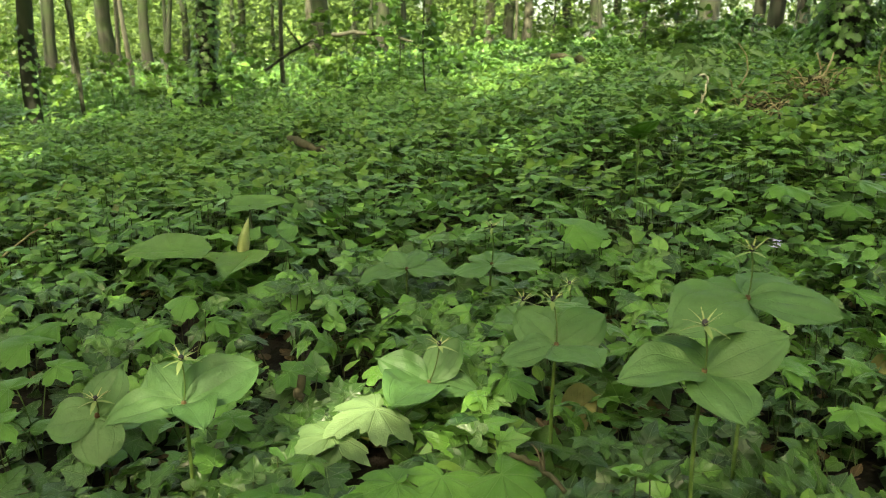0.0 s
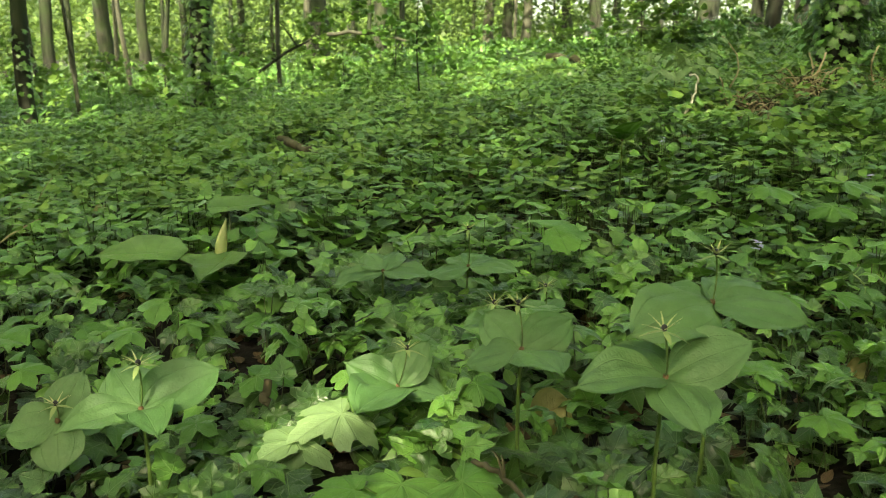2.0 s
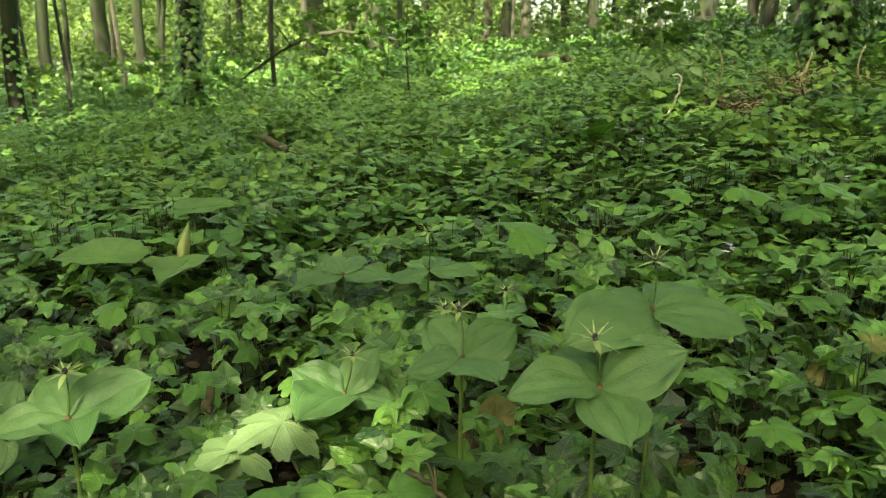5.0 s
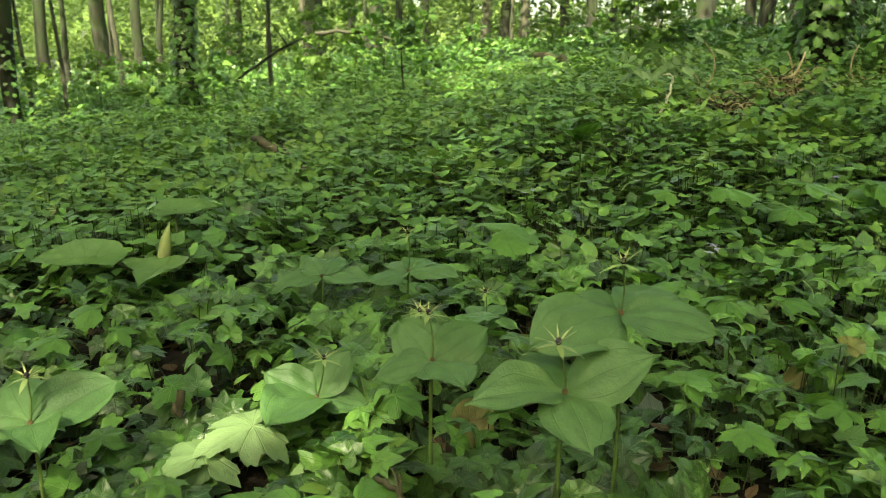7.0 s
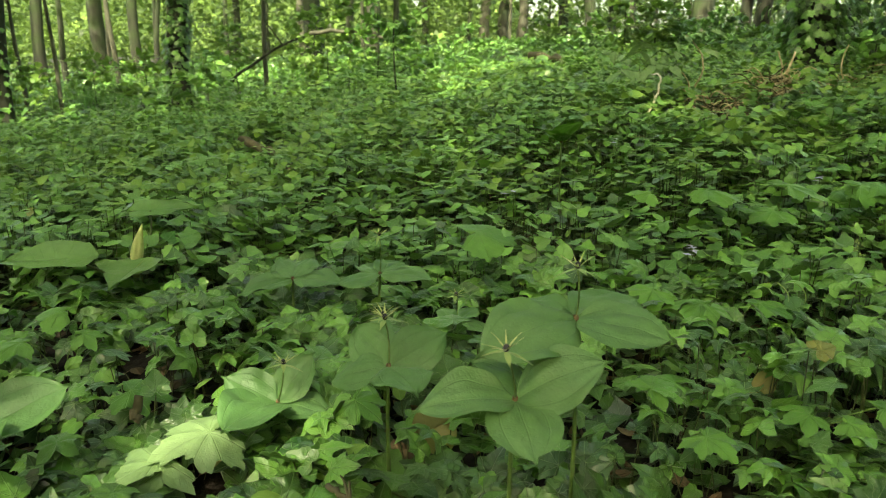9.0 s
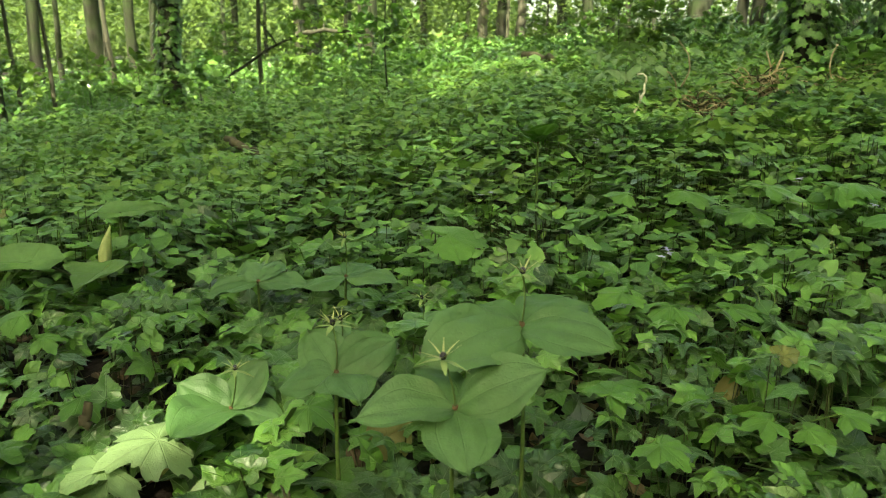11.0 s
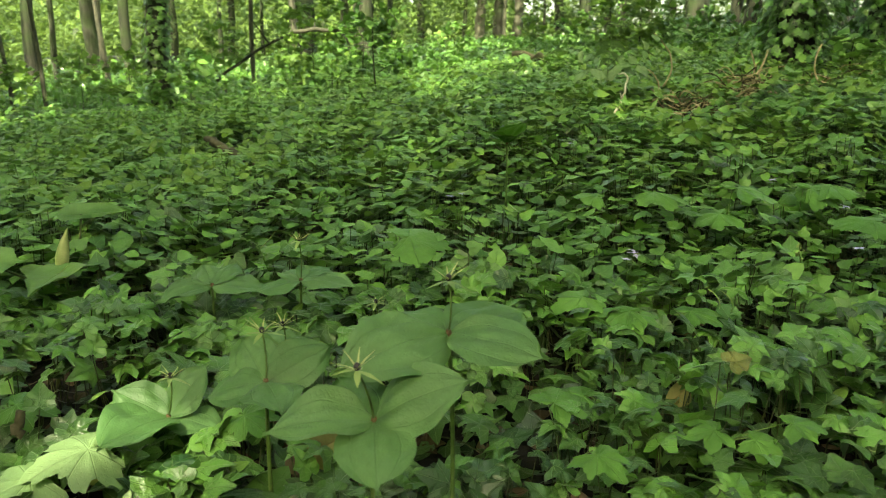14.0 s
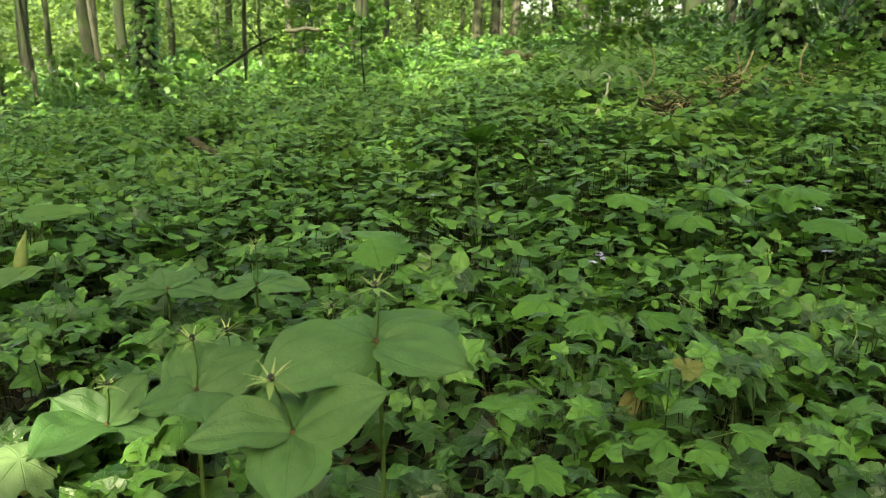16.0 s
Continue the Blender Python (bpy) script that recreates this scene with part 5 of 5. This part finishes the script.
stick("dry_stem", (1.471, 4.050, 0.350), (1.413, 4.050, 0.597), (0.062, 0, 0.0), 0.005, 0.003, STRAW, "dry looping stem above the ivy", "stem", 6, 0, 11)
stick("upright_stub", (-0.245, 1.253, -0.064), (-0.238, 1.262, -0.024), (0, 0, 0), 0.008, 0.007, DEADWOOD, "short brown wooden stub in the soil", "stub")
stick("dry_stem", (2.519, 4.500, 0.260), (2.422, 4.500, 0.555), (-0.07, 0, 0.0), 0.005, 0.004, STRAW, "dry curved stem on the far slope", "stem", 6, 1, 12)
stick("dry_stem", (1.442, 4.200, 0.245), (1.430, 4.200, 0.427), (0.055, 0, 0.01), 0.005, 0.003, STRAW, "dry bent stem rising through the leaves", "stem", 6, 0, 13)
stick("dry_stem", (2.060, 4.500, 0.340), (2.046, 4.500, 0.519), (0.02, 0, 0.0), 0.006, 0.004, STRAW, "forked dry stem above a brush heap", "stem", 6, 1, 14)


def brush_pile(cx, cy, n, spread, lift, seed, label):
    rng = random.Random(seed)
    o = Vector((cx, cy, gz(cx, cy)))
    ob = thing("brush_pile", o, label, "brushwood")
    for i in range(n):
        a = Vector((max(-2, min(2, rng.gauss(0, 1))) * spread, rng.gauss(0, spread * 0.5), 0))
        q = rng.uniform(0, 6.28)
        ln = rng.uniform(0.06, 0.18)
        b = a + Vector((math.cos(q) * ln, math.sin(q) * ln * 0.6, rng.uniform(-0.05, 0.1)))
        up = rng.uniform(0.01, 0.06)
        for p in (a, b):
            p.z += gz(cx + p.x, cy + p.y) - o.z + lift + rng.uniform(0.0, 0.08)
        part("dry_stem", tube(arc(a, b, (rng.gauss(0, 0.05), 0, up), 8), rng.uniform(0.0016, 0.0036), 4, 0.2, rng), STRAW if rng.random() < 0.45 else DEADWOOD, ob)


brush_pile(1.58, 4.00, 46, 0.060, 0.0, 3, "tangled heap of dry brown stems lying on the slope")
brush_pile(2.04, 4.45, 80, 0.070, 0.07, 5, "heap of dry pale brown stems at the foot of ivy")
brush_pile(2.50, 4.45, 26, 0.14, 0.06, 4, "loose dry bramble stems arching over the ivy")


def dead_leaf(at, size, az, el, roll, label, curl=0.35, wide=0.72):
    rng = random.Random(int(abs(at[0]) * 1000))
    ob = part("dead_leaf", turned(blade(size, size * wide, curl, 0.25, rng), az, el, roll), DEAD_LEAF)
    ob.location = at
    tagged(ob, label, "dead leaf")


dead_leaf((0.200, 1.235, -0.088), 0.085, 20, 22, 62, "yellow-brown dead leaf caught among stems", 0.15, 0.95)
dead_leaf((0.822, 1.385, -0.040), 0.055, 215, -22, -50, "curled yellow-brown dead leaf standing in ivy", 0.5)
stick("brown_curl", (0.800, 1.372, -0.110), (0.806, 1.380, -0.058), (-0.006, 0, 0), 0.004, 0.003, DEADWOOD, "rolled brown dead leaf hanging beside a yellow one", "dead leaf", 6, 0, 21)
dead_leaf((-0.072, 1.203, -0.107), 0.068, 190, 10, -22, "pale brown fallen leaf lying on soil", 0.1)


# ---- small flowers ----
def bluebell(x, y, h, seed):
    rng = random.Random(seed)
    o = Vector((x, y, gz(x, y)))
    ob = thing("violet_flower", o, "small pale violet flower on a thin stalk", "flower", "violet flowers")
    top = Vector((rng.gauss(0, 0.01), rng.gauss(0, 0.01), h))
    part("stem", tube(arc((0, 0, 0), top, (0.008, 0, 0), 5), 0.0012, 5), STALK, ob)
    part("petals", merge(*spike_star(5, 0.016, 0.009, 12, rng, top)), VIOLET, ob)


bluebell(0.843, 2.016, 0.108, 0)
bluebell(0.863, 2.031, 0.114, 1)
bluebell(0.867, 2.074, 0.095, 2)
bluebell(0.887, 2.089, 0.101, 3)
bluebell(1.406, 2.541, 0.135, 4)
bluebell(1.426, 2.556, 0.141, 5)
bluebell(0.861, 3.018, 0.162, 6)
bluebell(0.881, 3.033, 0.168, 7)
bluebell(1.055, 3.123, 0.124, 8)
bluebell(1.075, 3.138, 0.130, 9)
bluebell(1.955, 4.705, 0.095, 10)
bluebell(1.978, 4.279, 0.046, 12)
bluebell(1.884, 3.545, 0.030, 14)
bluebell(0.871, 3.177, 0.129, 16)
bluebell(0.817, 2.639, 0.125, 18)
bluebell(1.342, 1.908, 0.175, 20)
bluebell(1.477, 2.227, 0.173, 22)
bluebell(0.435, 2.476, 0.143, 24)
bluebell(1.975, 3.166, 0.030, 26)
bluebell(2.257, 4.441, 0.034, 28)
bluebell(1.985, 4.759, 0.079, 30)
bluebell(0.456, 2.532, 0.133, 32)


def grass_blade(a, b, bow, seed, label="pale curved grass blade rising from the ivy", material=None):
    ob = part("grass_blade", tube(arc((0, 0, 0), Vector(b) - Vector(a), bow, 9), [0.0014, 0.0015, 0.0015, 0.0014, 0.0013, 0.0012, 0.001, 0.0008, 0.0004], 4), material or YELLOW)
    ob.location = a
    tagged(ob, label, "grass", "grass blades")


grass_blade((0.958, 1.585, 0.027), (0.929, 1.576, 0.074), (0.012, 0, 0), 1)
grass_blade((-1.071, 2.839, -0.098), (-1.077, 2.867, 0.104), (0.01, 0, 0), 2)
grass_blade((-1.186, 2.962, -0.016), (-1.315, 2.974, 0.121), (0.0, 0, 0.02), 3)
grass_blade((1.177, 1.429, 0.020), (1.157, 1.427, 0.096), (0.02, 0, 0), 4)
grass_blade((1.167, 1.438, 0.057), (1.186, 1.423, 0.082), (0, 0, 0.012), 5)
grass_blade((0.718, 2.472, 0.087), (0.768, 2.469, 0.159), (0.004, 0, 0), 6)
grass_blade((-0.043, 2.049, 0.038), (0.001, 2.040, 0.088), (0.004, 0, 0), 7)
grass_blade((0.957, 1.716, 0.033), (0.972, 1.687, -0.002), (0.01, 0, 0), 8)


def catkin_spike(x, y, h, seed):
    """A short spike of small yellow-green flowers."""
    rng = random.Random(seed)
    o = Vector((x, y, gz(x, y)))
    ob = thing("flower_spike", o, "small yellow-green flower spike on a thin stem", "flower")
    part("stem", tube(arc((0, 0, 0), (0, 0, h), (0.01, 0, 0), 6), 0.0014, 5), STALK, ob)
    for i in range(9):
        p = Vector((rng.gauss(0, 0.006), rng.gauss(0, 0.006), h - 0.004 * i))
        part("floret", tube([p + Vector((0, 0, q)) for q in (-0.003, -0.001, 0.002, 0.004)], [0.001, 0.0035, 0.003, 0.0008], 6), YELLOW, ob)


catkin_spike(1.246, 1.958, 0.168, 4)
